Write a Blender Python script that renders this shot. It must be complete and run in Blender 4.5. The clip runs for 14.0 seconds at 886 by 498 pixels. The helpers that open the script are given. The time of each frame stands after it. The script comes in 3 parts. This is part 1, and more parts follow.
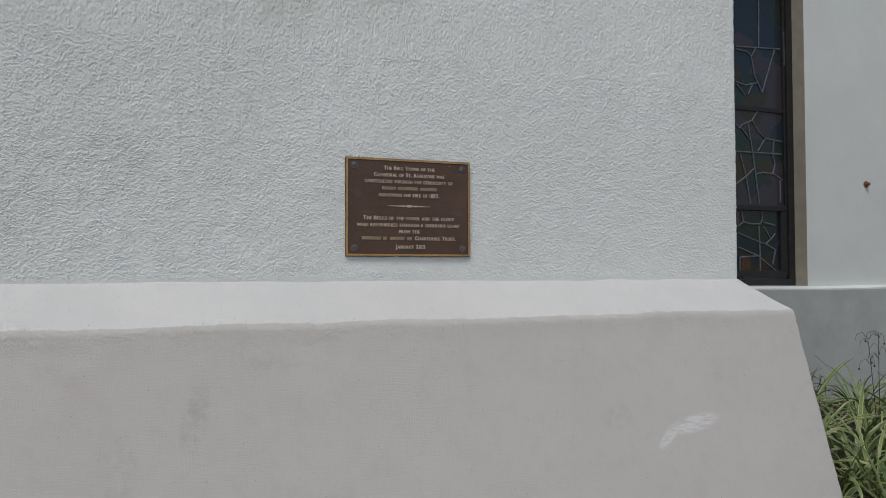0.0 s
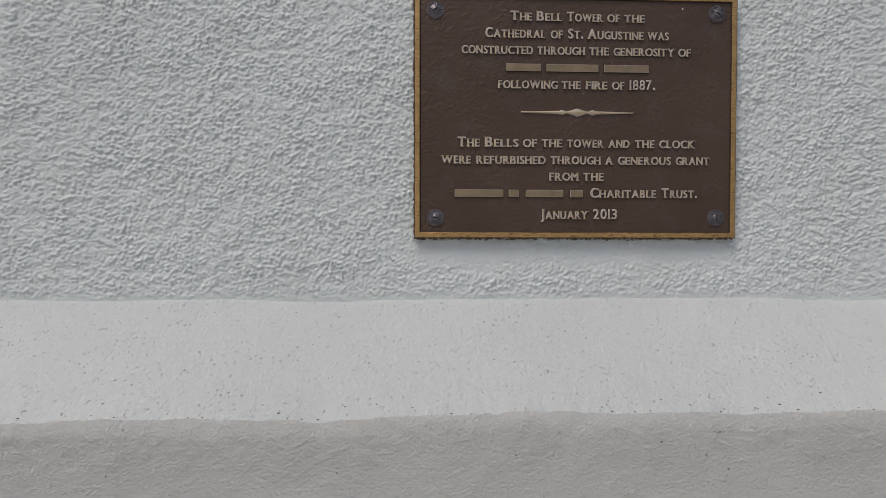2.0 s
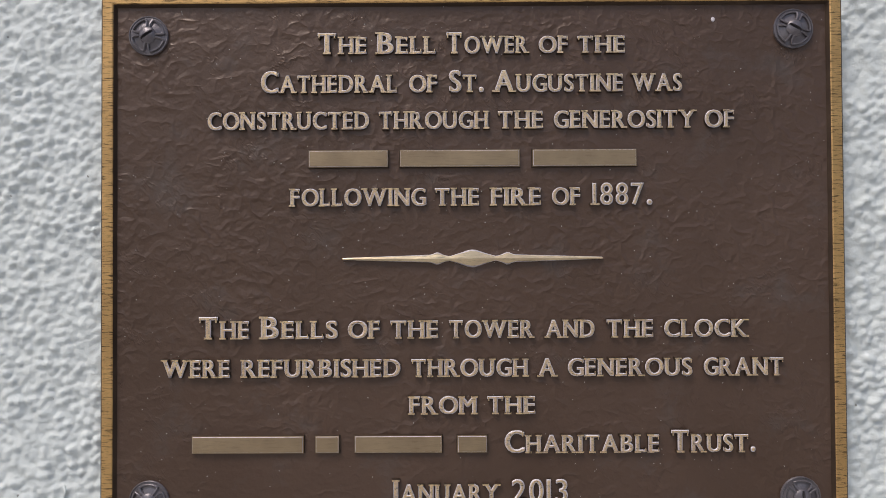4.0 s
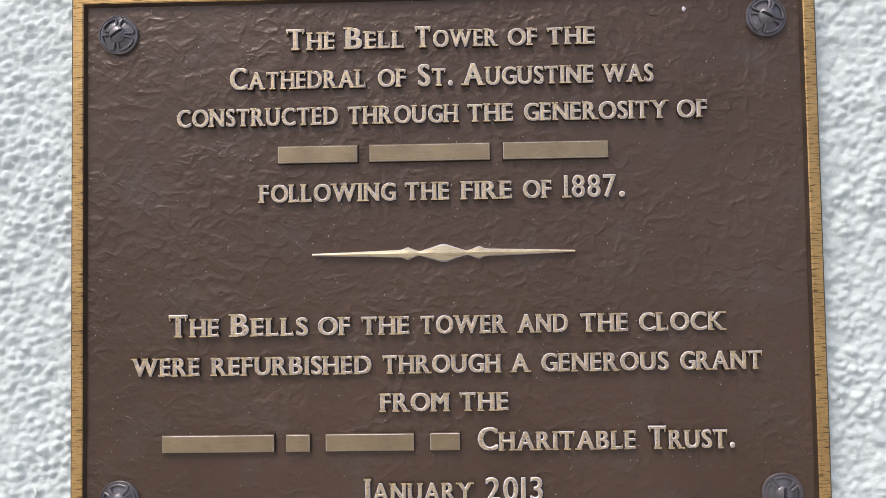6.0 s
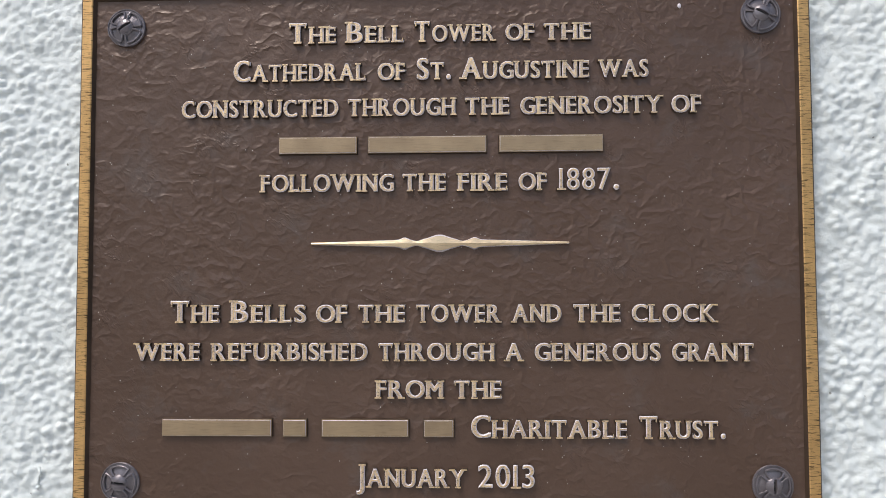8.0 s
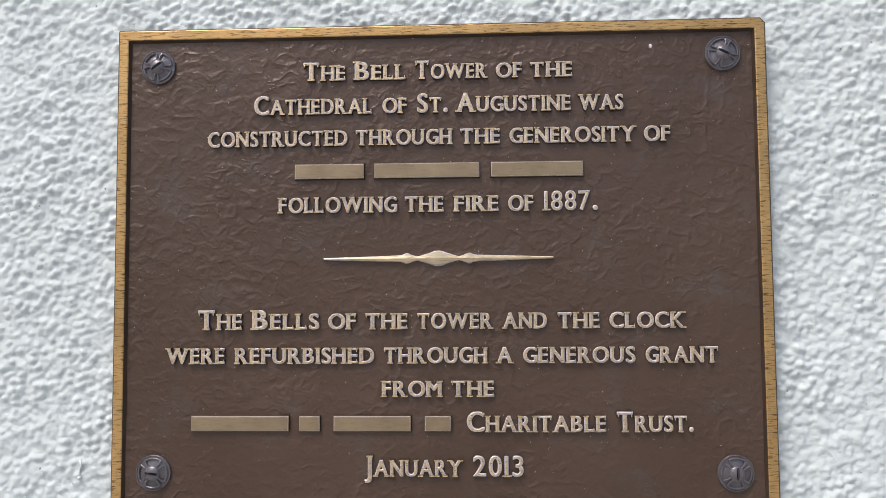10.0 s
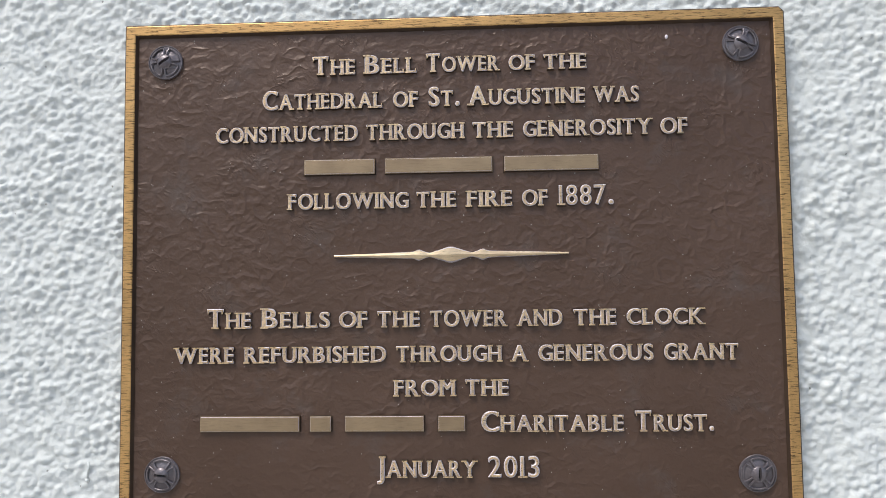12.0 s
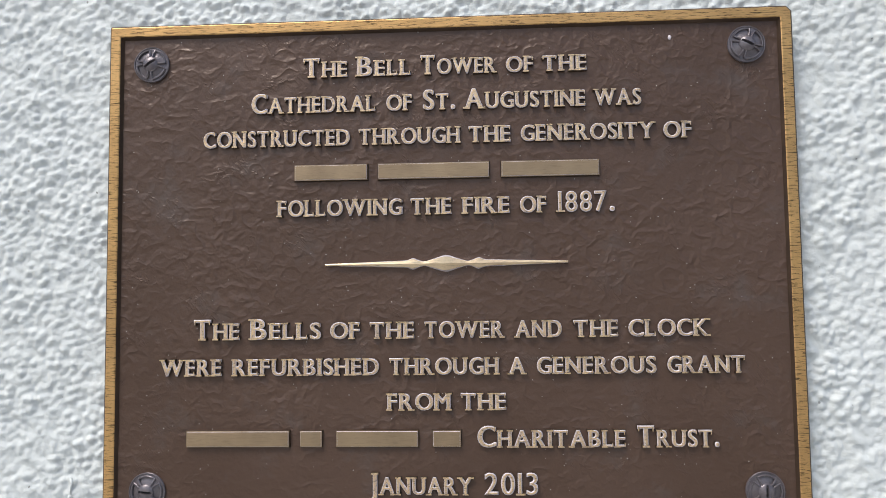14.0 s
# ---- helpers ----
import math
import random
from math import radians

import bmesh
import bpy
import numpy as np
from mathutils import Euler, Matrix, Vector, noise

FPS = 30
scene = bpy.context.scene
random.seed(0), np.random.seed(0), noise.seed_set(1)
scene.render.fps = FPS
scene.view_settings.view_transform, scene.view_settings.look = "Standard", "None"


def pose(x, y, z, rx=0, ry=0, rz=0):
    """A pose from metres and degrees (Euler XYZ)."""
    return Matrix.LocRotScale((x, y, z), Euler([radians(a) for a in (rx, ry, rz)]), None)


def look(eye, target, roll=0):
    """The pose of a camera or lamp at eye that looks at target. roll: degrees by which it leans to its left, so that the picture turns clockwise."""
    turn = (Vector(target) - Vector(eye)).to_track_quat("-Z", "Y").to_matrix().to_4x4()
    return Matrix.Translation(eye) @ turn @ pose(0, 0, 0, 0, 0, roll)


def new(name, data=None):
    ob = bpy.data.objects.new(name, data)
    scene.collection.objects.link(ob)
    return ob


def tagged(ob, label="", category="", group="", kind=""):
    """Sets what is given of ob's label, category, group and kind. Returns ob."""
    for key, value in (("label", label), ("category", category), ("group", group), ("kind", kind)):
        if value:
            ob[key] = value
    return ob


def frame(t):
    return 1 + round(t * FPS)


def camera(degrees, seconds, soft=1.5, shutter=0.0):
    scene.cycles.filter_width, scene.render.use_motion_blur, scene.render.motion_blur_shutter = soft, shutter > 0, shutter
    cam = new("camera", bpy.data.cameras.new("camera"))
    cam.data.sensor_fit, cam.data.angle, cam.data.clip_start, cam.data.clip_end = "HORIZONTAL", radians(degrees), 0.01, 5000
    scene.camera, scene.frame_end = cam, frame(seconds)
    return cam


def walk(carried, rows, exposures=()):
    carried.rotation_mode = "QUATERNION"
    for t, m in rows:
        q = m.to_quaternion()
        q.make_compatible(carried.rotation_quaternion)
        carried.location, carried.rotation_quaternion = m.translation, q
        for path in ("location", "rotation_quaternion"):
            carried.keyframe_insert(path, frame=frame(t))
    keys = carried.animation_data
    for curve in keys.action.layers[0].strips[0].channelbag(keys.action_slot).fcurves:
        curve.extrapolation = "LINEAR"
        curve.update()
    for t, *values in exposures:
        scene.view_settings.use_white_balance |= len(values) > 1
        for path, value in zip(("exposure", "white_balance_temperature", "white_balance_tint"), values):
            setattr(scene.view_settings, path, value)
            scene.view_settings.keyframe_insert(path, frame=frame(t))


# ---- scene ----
cam = camera(61.0, 14.0, soft=0.6)
PATH = [
    (0, (-1.064, -3.38, 1.392), (-0.378, -1.503, 1.453), -0.1),
    (0.5, (-0.894, -2.869, 1.409), (-0.341, -0.947, 1.443), -0.5),
    (1, (-0.655, -2.401, 1.406), (-0.366, -0.422, 1.419), -1.0),
    (1.5, (-0.401, -1.895, 1.429), (-0.253, 0.1, 1.396), -0.7),
    (2, (-0.34, -1.406, 1.48), (-0.213, 0.589, 1.43), 0.1),
    (2.5, (-0.236, -1.09, 1.57), (-0.13, 0.906, 1.522), 0.1),
    (3, (-0.091, -0.828, 1.658), (-0.045, 1.172, 1.659), -0.1),
    (3.2, (-0.072, -0.741, 1.693), (-0.041, 1.259, 1.711), -0.1),
    (5.3, (0.02, -0.596, 1.699), (-0.011, 1.403, 1.75), -0.8),
    (5.5, (0.018, -0.604, 1.691), (-0.014, 1.395, 1.758), -0.9),
    (6, (0.013, -0.623, 1.68), (-0.03, 1.375, 1.757), -0.9),
    (6.5, (0.021, -0.632, 1.68), (-0.037, 1.366, 1.763), -0.5),
    (7, (0.022, -0.628, 1.674), (-0.043, 1.369, 1.761), -0.3),
    (7.5, (0.021, -0.622, 1.669), (-0.046, 1.375, 1.763), -0.2),
    (7.7, (0.024, -0.625, 1.666), (-0.051, 1.372, 1.76), -0.1),
    (10, (0.033, -0.709, 1.668), (-0.048, 1.286, 1.785), -0.4),
    (10.5, (0.034, -0.72, 1.663), (-0.055, 1.275, 1.787), -0.3),
    (11, (0.035, -0.718, 1.66), (-0.053, 1.275, 1.79), -0.4),
    (11.5, (0.03, -0.703, 1.661), (-0.063, 1.291, 1.788), -0.6),
    (12, (0.027, -0.695, 1.662), (-0.072, 1.298, 1.789), -0.7),
    (12.5, (0.032, -0.691, 1.665), (-0.068, 1.303, 1.791), -0.7),
    (13, (0.035, -0.681, 1.664), (-0.067, 1.312, 1.795), -0.6),
    (13.5, (0.036, -0.676, 1.668), (-0.067, 1.317, 1.8), -0.7),
    (14, (0.033, -0.671, 1.669), (-0.074, 1.322, 1.802), -0.7),
]
EXPOSURES = [(0.0, -0.22, 6680, 9), (1.5, -0.28, 6700, 9), (2.5, -0.35, 6750, 10), (3.2, -0.23, 6750, 11), (5.3, 0.60, 6550, 8), (6.2, 0.57, 6550, 8), (7.7, 0.55, 6550, 8), (10.0, 0.49, 6550, 8), (14.0, 0.50, 6550, 8)]
walk(cam, [(t, look(eye, target, roll)) for t, eye, target, roll in PATH], EXPOSURES)

# ------------------------------------------------------------------ light
SUN_TO = Vector((-0.40, -0.52, 1.02)).normalized()
world = bpy.data.worlds.new("sky")
scene.world = world
world.use_nodes = True
wn, wl = world.node_tree.nodes, world.node_tree.links
sky = wn.new("ShaderNodeTexSky")
sky.sky_type = "NISHITA"
sky.sun_disc = False
sky.sun_elevation = math.asin(SUN_TO.z)
sky.sun_rotation = math.atan2(SUN_TO.x, SUN_TO.y)
sky.air_density, sky.dust_density, sky.ozone_density = 1.0, 3.0, 1.6
wl.new(sky.outputs["Color"], wn["Background"].inputs["Color"])
wn["Background"].inputs["Strength"].default_value = 0.10
sun = new("sun", bpy.data.lights.new("sun", "SUN"))
sun.data.energy, sun.data.angle, sun.data.color = 1.53, radians(24), (1.0, 0.985, 0.965)
sun.matrix_world = look(SUN_TO * 40, (0, 0, 0))


# ------------------------------------------------------------------ materials
class Nodes:
    """A small wrapper to write node materials tersely."""

    def __init__(self, name):
        self.mat = bpy.data.materials.new(name)
        self.mat.use_nodes = True
        self.tree = self.mat.node_tree
        self.bsdf = self.tree.nodes["Principled BSDF"]
        self.coord = self.tree.nodes.new("ShaderNodeTexCoord").outputs["Object"]

    def add(self, kind, **inputs):
        n = self.tree.nodes.new(kind)
        for key, value in inputs.items():
            self.put(n.inputs[key.replace("_", " ")], value)
        return n

    def put(self, socket, value):
        if isinstance(value, bpy.types.NodeSocket):
            self.tree.links.new(value, socket)
        else:
            socket.default_value = value

    def scaled(self, scale, source=None):
        m = self.add("ShaderNodeMapping", Vector=source or self.coord)
        m.inputs["Scale"].default_value = scale
        return m.outputs["Vector"]

    def noise(self, scale, detail=4.0, rough=0.55, vector=None):
        return self.add("ShaderNodeTexNoise", Vector=vector or self.coord, Scale=scale, Detail=detail, Roughness=rough).outputs["Fac"]

    def voronoi(self, scale, vector=None, out="Distance"):
        return self.add("ShaderNodeTexVoronoi", Vector=vector or self.coord, Scale=scale).outputs[out]

    def span(self, value, a, b, c=0.0, d=1.0):
        return self.add("ShaderNodeMapRange", Value=value, From_Min=a, From_Max=b, To_Min=c, To_Max=d).outputs["Result"]

    def calc(self, how, a, b=0.0):
        n = self.tree.nodes.new("ShaderNodeMath")
        n.operation = how
        self.put(n.inputs[0], a)
        self.put(n.inputs[1], b)
        return n.outputs[0]

    def mix(self, fac, a, b, how="MIX"):
        n = self.tree.nodes.new("ShaderNodeMix")
        n.data_type, n.blend_type = "RGBA", how
        self.put(n.inputs[0], fac)
        for socket, v in ((n.inputs[6], a), (n.inputs[7], b)):
            self.put(socket, v if isinstance(v, bpy.types.NodeSocket) else (*v, 1.0))
        return n.outputs[2]

    def bump(self, height, strength, distance, after=None):
        n = self.add("ShaderNodeBump", Height=height, Strength=strength, Distance=distance)
        if after:
            self.tree.links.new(after, n.inputs["Normal"])
        return n.outputs["Normal"]

    def done(self, color, rough, normal=None, metal=0.0, spec=0.5):
        self.put(self.bsdf.inputs["Base Color"], color if isinstance(color, bpy.types.NodeSocket) else (*color, 1.0))
        self.put(self.bsdf.inputs["Roughness"], rough)
        self.put(self.bsdf.inputs["Metallic"], metal)
        self.put(self.bsdf.inputs["Specular IOR Level"], spec)
        if normal:
            self.tree.links.new(normal, self.bsdf.inputs["Normal"])
        return self.mat

    def blob(self, x, z, rx, rz, lean=0.0):
        """A soft patch round (x, z), 1 in its middle and 0 outside; lean shears it."""
        sep = self.add("ShaderNodeSeparateXYZ", Vector=self.coord).outputs
        dz = self.calc("SUBTRACT", sep["Z"], z)
        dx = self.calc("SUBTRACT", self.calc("SUBTRACT", sep["X"], x), self.calc("MULTIPLY", dz, lean))
        a = self.calc("POWER", self.calc("ABSOLUTE", self.calc("DIVIDE", dx, rx)), 2.0)
        b = self.calc("POWER", self.calc("ABSOLUTE", self.calc("DIVIDE", dz, rz)), 2.0)
        return self.span(self.calc("ADD", a, b), 1.0, 0.35)


def stucco():
    n = Nodes("white_painted_stucco")
    cloud = n.span(n.noise(1.3, 5), 0.35, 0.72)
    grime = n.span(n.noise(9.0, 6, 0.65), 0.45, 0.8)
    base = n.mix(cloud, (0.760, 0.787, 0.774), (0.705, 0.733, 0.720))
    base = n.mix(n.calc("MULTIPLY", grime, 0.35), base, (0.60, 0.61, 0.57))
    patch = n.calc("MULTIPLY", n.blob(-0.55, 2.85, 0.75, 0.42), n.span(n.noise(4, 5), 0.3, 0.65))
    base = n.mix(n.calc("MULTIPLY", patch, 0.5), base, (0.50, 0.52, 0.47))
    # Broad darker area over the left of the wall, broken up by noise.
    left_dark = n.calc("MULTIPLY", n.blob(-1.75, 2.3, 1.3, 1.2), n.span(n.noise(2.0, 5), 0.25, 0.7))
    base = n.mix(n.calc("MULTIPLY", left_dark, 0.42), base, (0.50, 0.53, 0.51))
    # Dark dots paint the shade of small pits into the colour.
    pits = n.span(n.voronoi(62.0), 0.085, 0.045)
    some = n.span(n.noise(60.0, 1), 0.54, 0.58)
    base = n.mix(n.calc("MULTIPLY", n.calc("MULTIPLY", pits, some), 0.75), base, (0.18, 0.17, 0.15))
    fine = n.bump(n.noise(520.0, 3), 0.4, 0.0008)
    lumps = n.bump(n.noise(1.0, 4, 0.6, n.scaled((230, 230, 290))), 0.35, 0.0022, fine)
    return n.done(base, 0.72, lumps, spec=0.3)


def ledge_paint():
    n = Nodes("smooth_white_ledge_paint")
    base = n.mix(n.span(n.noise(3.0, 6), 0.3, 0.75), (0.668, 0.675, 0.665), (0.605, 0.614, 0.608))
    specks = n.span(n.voronoi(42.0), 0.085, 0.05)
    some = n.span(n.noise(31.0, 1), 0.50, 0.55)
    base = n.mix(n.calc("MULTIPLY", n.calc("MULTIPLY", specks, some), 0.8), base, (0.22, 0.21, 0.19))
    base = n.mix(n.span(n.noise(22.0, 6, 0.7), 0.58, 0.8, 0.0, 0.35), base, (0.46, 0.46, 0.44))
    fine = n.bump(n.noise(260.0, 5, 0.7), 0.5, 0.002)
    nubs = n.calc("MULTIPLY", n.span(n.voronoi(95.0), 0.22, 0.04), n.span(n.noise(23.0, 3), 0.42, 0.55))
    fine = n.bump(nubs, 0.8, 0.0032, fine)
    return n.done(base, 0.7, n.bump(n.noise(85.0, 5, 0.65), 0.75, 0.0062, fine), spec=0.3)


def plinth_paint():
    n = Nodes("warm_grey_plinth_render")
    base = n.mix(n.span(n.noise(2.2, 6), 0.3, 0.75), (0.608, 0.597, 0.571), (0.578, 0.566, 0.541))
    base = n.mix(n.span(n.noise(14.0, 6, 0.7), 0.5, 0.8, 0.0, 0.4), base, (0.50, 0.49, 0.455))
    ragged = n.span(n.noise(21.0, 6, 0.75), 0.42, 0.62)
    smear = n.span(n.noise(1.0, 6, 0.7, n.scaled((16, 16, 95))), 0.36, 0.56)
    drip = n.calc("MULTIPLY", n.blob(-0.955, 0.83, 0.06, 0.16, 0.2), ragged)
    base = n.mix(n.calc("MULTIPLY", drip, 0.42), base, (0.36, 0.355, 0.33))
    for x, z, rx, rz in ((-0.66, 1.02, 0.16, 0.035), (-0.40, 0.42, 0.2, 0.09), (0.95, 0.70, 0.1, 0.07), (1.55, 0.86, 0.05, 0.03), (-1.25, 0.62, 0.1, 0.2)):
        spot = n.calc("MULTIPLY", n.blob(x, z, rx, rz), ragged)
        base = n.mix(n.calc("MULTIPLY", spot, 0.26), base, (0.38, 0.375, 0.35))
    scuff = n.calc("MULTIPLY", n.calc("MAXIMUM", n.blob(1.39, 0.645, 0.14, 0.055, 1.3), n.blob(1.235, 0.60, 0.045, 0.075, 0.9)), smear)
    base = n.mix(n.calc("MULTIPLY", scuff, 0.75), base, (0.82, 0.82, 0.83))
    blush = n.span(n.noise(3.3, 6, 0.65), 0.56, 0.72, 0.0, 0.35)
    base = n.mix(blush, base, (0.54, 0.50, 0.465))
    pits = n.calc("MULTIPLY", n.span(n.voronoi(34.0), 0.085, 0.05), n.span(n.noise(27.0, 1), 0.50, 0.54))
    base = n.mix(n.calc("MULTIPLY", pits, 0.7), base, (0.14, 0.13, 0.12))
    gritty = n.noise(190.0, 4, 0.7)
    base = n.mix(n.span(gritty, 0.60, 0.74, 0.0, 0.22), base, (0.36, 0.355, 0.33))
    fine = n.bump(gritty, 0.9, 0.0036)
    return n.done(base, 0.8, n.bump(n.noise(1.0, 5, 0.65, n.scaled((100, 100, 130))), n.span(n.noise(7.0, 4), 0.38, 0.64, 0.25, 0.6), 0.0052, fine), spec=0.25)


def bronze_field():
    n = Nodes("dark_brown_bronze_patina")
    base = n.mix(n.span(n.noise(6.0, 5), 0.35, 0.7), (0.092, 0.053, 0.036), (0.116, 0.069, 0.049))
    base = n.mix(n.span(n.noise(22.0, 5, 0.7), 0.55, 0.8, 0.0, 0.6), base, (0.12, 0.10, 0.092))
    dust = n.calc("MULTIPLY", n.span(n.voronoi(170.0), 0.080, 0.045), n.span(n.noise(60.0, 1), 0.49, 0.53))
    base = n.mix(dust, base, (0.62, 0.60, 0.56))
    warp = n.mix(0.010, n.coord, n.add("ShaderNodeTexNoise", Vector=n.coord, Scale=38.0, Detail=3.0).outputs["Color"], "ADD")
    fold = n.calc("ABSOLUTE", n.calc("SUBTRACT", n.noise(1.0, 2, 0.45, n.scaled((60, 60, 70), warp)), 0.5))
    fold = n.calc("MULTIPLY", n.span(fold, 0.16, 0.0), n.span(n.noise(13.0, 3), 0.28, 0.62, 0.15, 1.0))
    turned = n.add("ShaderNodeMapping", Vector=warp)
    turned.inputs["Rotation"].default_value = (0.0, 0.6, 0.0)
    slant = turned.outputs["Vector"]
    nick = n.calc("ABSOLUTE", n.calc("SUBTRACT", n.noise(1.0, 2, 0.5, n.scaled((230, 230, 80), slant)), 0.5))
    nick = n.calc("MULTIPLY", n.span(nick, 0.05, 0.0), n.span(n.noise(42.0, 2), 0.58, 0.68))
    hide = n.bump(n.noise(300.0, 4, 0.6), 0.5, 0.0009)
    hide = n.bump(fold, 0.46, 0.0016, hide)
    hide = n.bump(nick, 0.40, 0.0010, hide)
    return n.done(base, n.span(n.noise(40.0, 4), 0.3, 0.7, 0.28, 0.42), hide, metal=0.2, spec=0.5)


def brushed_gold(name, light, dark, streak, rough):
    n = Nodes(name)
    lines = n.noise(1.0, 5, 0.75, n.scaled((70, 70, 700)))
    tone = n.mix(n.span(n.noise(30.0, 5), 0.35, 0.7), light, dark)
    tone = n.mix(n.span(lines, 0.525, 0.60, 0.0, streak), tone, (0.05, 0.032, 0.018))
    wear = n.bump(lines, 0.35, 0.0006)
    return n.done(tone, rough, wear, metal=0.75)


def letter_gilt():
    """Gilding on the letter faces, rubbed through to grey bronze in small patches."""
    n = Nodes("worn_gilt_letter_face")
    tone = n.mix(n.span(n.noise(55.0, 4), 0.35, 0.7), (0.90, 0.66, 0.38), (0.70, 0.50, 0.31))
    rubbed = n.span(n.noise(1.0, 5, 0.7, n.scaled((420, 420, 260))), 0.50, 0.60)
    tone = n.mix(n.calc("MULTIPLY", rubbed, 0.65), tone, (0.40, 0.33, 0.32))
    pits = n.span(n.noise(1.0, 4, 0.7, n.scaled((300, 300, 900))), 0.57, 0.64)
    tone = n.mix(n.calc("MULTIPLY", pits, 0.8), tone, (0.07, 0.045, 0.03))
    return n.done(tone, 0.36, n.bump(n.noise(650.0, 4), 0.5, 0.0008), metal=0.7)


def plain(name, a, b, rough, scale=20.0, metal=0.0, relief=0.25, depth=0.002, spec=0.5):
    n = Nodes(name)
    base = n.mix(n.span(n.noise(scale, 5, 0.65), 0.32, 0.7), a, b)
    return n.done(base, rough, n.bump(n.noise(scale * 7, 4), relief, depth), metal=metal, spec=spec)


def leaf_green():
    n = Nodes("variegated_strap_leaf")
    uv = n.add("ShaderNodeSeparateXYZ", Vector=n.tree.nodes["Texture Coordinate"].outputs["UV"]).outputs
    rnd = n.add("ShaderNodeObjectInfo").outputs["Random"]
    edge = n.calc("ABSOLUTE", n.calc("SUBTRACT", uv["X"], 0.5))
    green = n.mix(rnd, (0.075, 0.13, 0.032), (0.20, 0.25, 0.075))
    cream = n.mix(n.noise(9.0, 3), (0.34, 0.40, 0.19), (0.50, 0.52, 0.31))
    base = n.mix(n.calc("MULTIPLY", n.span(edge, 0.33, 0.44), n.span(rnd, 0.05, 0.6, 0.3, 1.0)), green, cream)
    stripe = n.span(n.noise(1.0, 2, 0.5, n.scaled((60, 60, 3))), 0.55, 0.66, 0.0, 0.4)
    base = n.mix(stripe, base, (0.20, 0.25, 0.09))
    dry = n.calc("MULTIPLY", n.span(uv["Y"], 0.86, 1.0), n.span(rnd, 0.35, 0.7))
    base = n.mix(dry, base, (0.20, 0.13, 0.06))
    return n.done(base, 0.42, None, spec=0.45)


def window_glass():
    n = Nodes("dark_leaded_glass")
    tint = n.voronoi(3.4, None, "Color")
    h = n.add("ShaderNodeSeparateColor", Color=tint).outputs
    base = n.mix(h[0], (0.010, 0.018, 0.036), (0.014, 0.026, 0.015))
    base = n.mix(n.span(h[1], 0.66, 0.74), base, (0.034, 0.029, 0.036))
    base = n.mix(n.span(h[2], 0.78, 0.84), base, (0.03, 0.022, 0.011))
    return n.done(base, 0.13, n.bump(n.noise(9.0, 2), 0.25, 0.01), spec=0.55)


STUCCO, LEDGE, PLINTH, FIELD = stucco(), ledge_paint(), plinth_paint(), bronze_field()
GOLD = brushed_gold("worn_brushed_gold_rim", (0.70, 0.42, 0.17), (0.54, 0.32, 0.13), 0.85, 0.42)
TYPE = letter_gilt()
BAR = brushed_gold("dull_gilt_bar_face", (0.44, 0.32, 0.20), (0.32, 0.23, 0.145), 0.15, 0.42)
# Bronze flanks with the sky's reflection painted in as pale lilac.
TYPE_SIDE = plain("bronze_letter_side_sky_sheen", (0.88, 0.80, 0.83), (0.66, 0.58, 0.61), 0.34, 260, 0.12)
RIM_SIDE = plain("dark_bronze_edge", (0.09, 0.055, 0.035), (0.05, 0.03, 0.02), 0.5, 30, 0.4)
SCREW = plain("blue_grey_oxidised_bronze", (0.135, 0.116, 0.123), (0.22, 0.196, 0.21), 0.30, 90, 0.5, 0.3, 0.001)
SLOT = plain("black_screw_slot", (0.006, 0.006, 0.007), (0.01, 0.01, 0.01), 0.7, 60)
FAR_WHITE = plain("smooth_white_wall_paint", (0.655, 0.69, 0.675), (0.61, 0.64, 0.628), 0.75, 2.0, 0, 0.2, 0.004, 0.25)
FAR_GREY = plain("grey_base_wall_paint", (0.43, 0.46, 0.452), (0.35, 0.372, 0.366), 0.8, 3.0, 0, 0.25, 0.004, 0.25)
JAMB = plain("weathered_tan_reveal_paint", (0.40, 0.37, 0.31), (0.31, 0.285, 0.235), 0.8, 6.0, 0, 0.2, 0.003, 0.25)
ALU = plain("dark_bronze_window_metal", (0.017, 0.017, 0.018), (0.026, 0.026, 0.027), 0.5, 12, 0.2, 0.1)
GLASS = window_glass()
AMBER = plain("amber_glass", (0.075, 0.036, 0.012), (0.045, 0.024, 0.01), 0.25, 12)
LEAD = plain("dull_grey_lead", (0.125, 0.135, 0.155), (0.08, 0.085, 0.10), 0.55, 25)
RUST = plain("orange_brown_rust", (0.24, 0.10, 0.035), (0.12, 0.05, 0.02), 0.8, 60, 0.2, 0.6)
BLACK = plain("black_weathered_metal", (0.02, 0.02, 0.02), (0.04, 0.035, 0.03), 0.6, 40)
GRIT = plain("dark_mortar_crumb", (0.16, 0.135, 0.11), (0.27, 0.24, 0.21), 0.9, 80)
SEALANT = plain("brown_dried_sealant", (0.26, 0.185, 0.125), (0.15, 0.10, 0.065), 0.85, 120)
RULE = brushed_gold("bright_gilt_rule_face", (0.88, 0.70, 0.46), (0.68, 0.52, 0.34), 0.3, 0.34)
LEAF = leaf_green()
DRY = plain("dry_brown_leaf", (0.40, 0.32, 0.21), (0.24, 0.18, 0.11), 0.75, 9)
STALK = plain("dark_dry_flower_stalk", (0.07, 0.055, 0.035), (0.04, 0.03, 0.02), 0.7, 30)
MULCH = plain("dark_garden_mulch", (0.055, 0.042, 0.03), (0.03, 0.024, 0.018), 0.9, 18, 0, 0.9, 0.03)
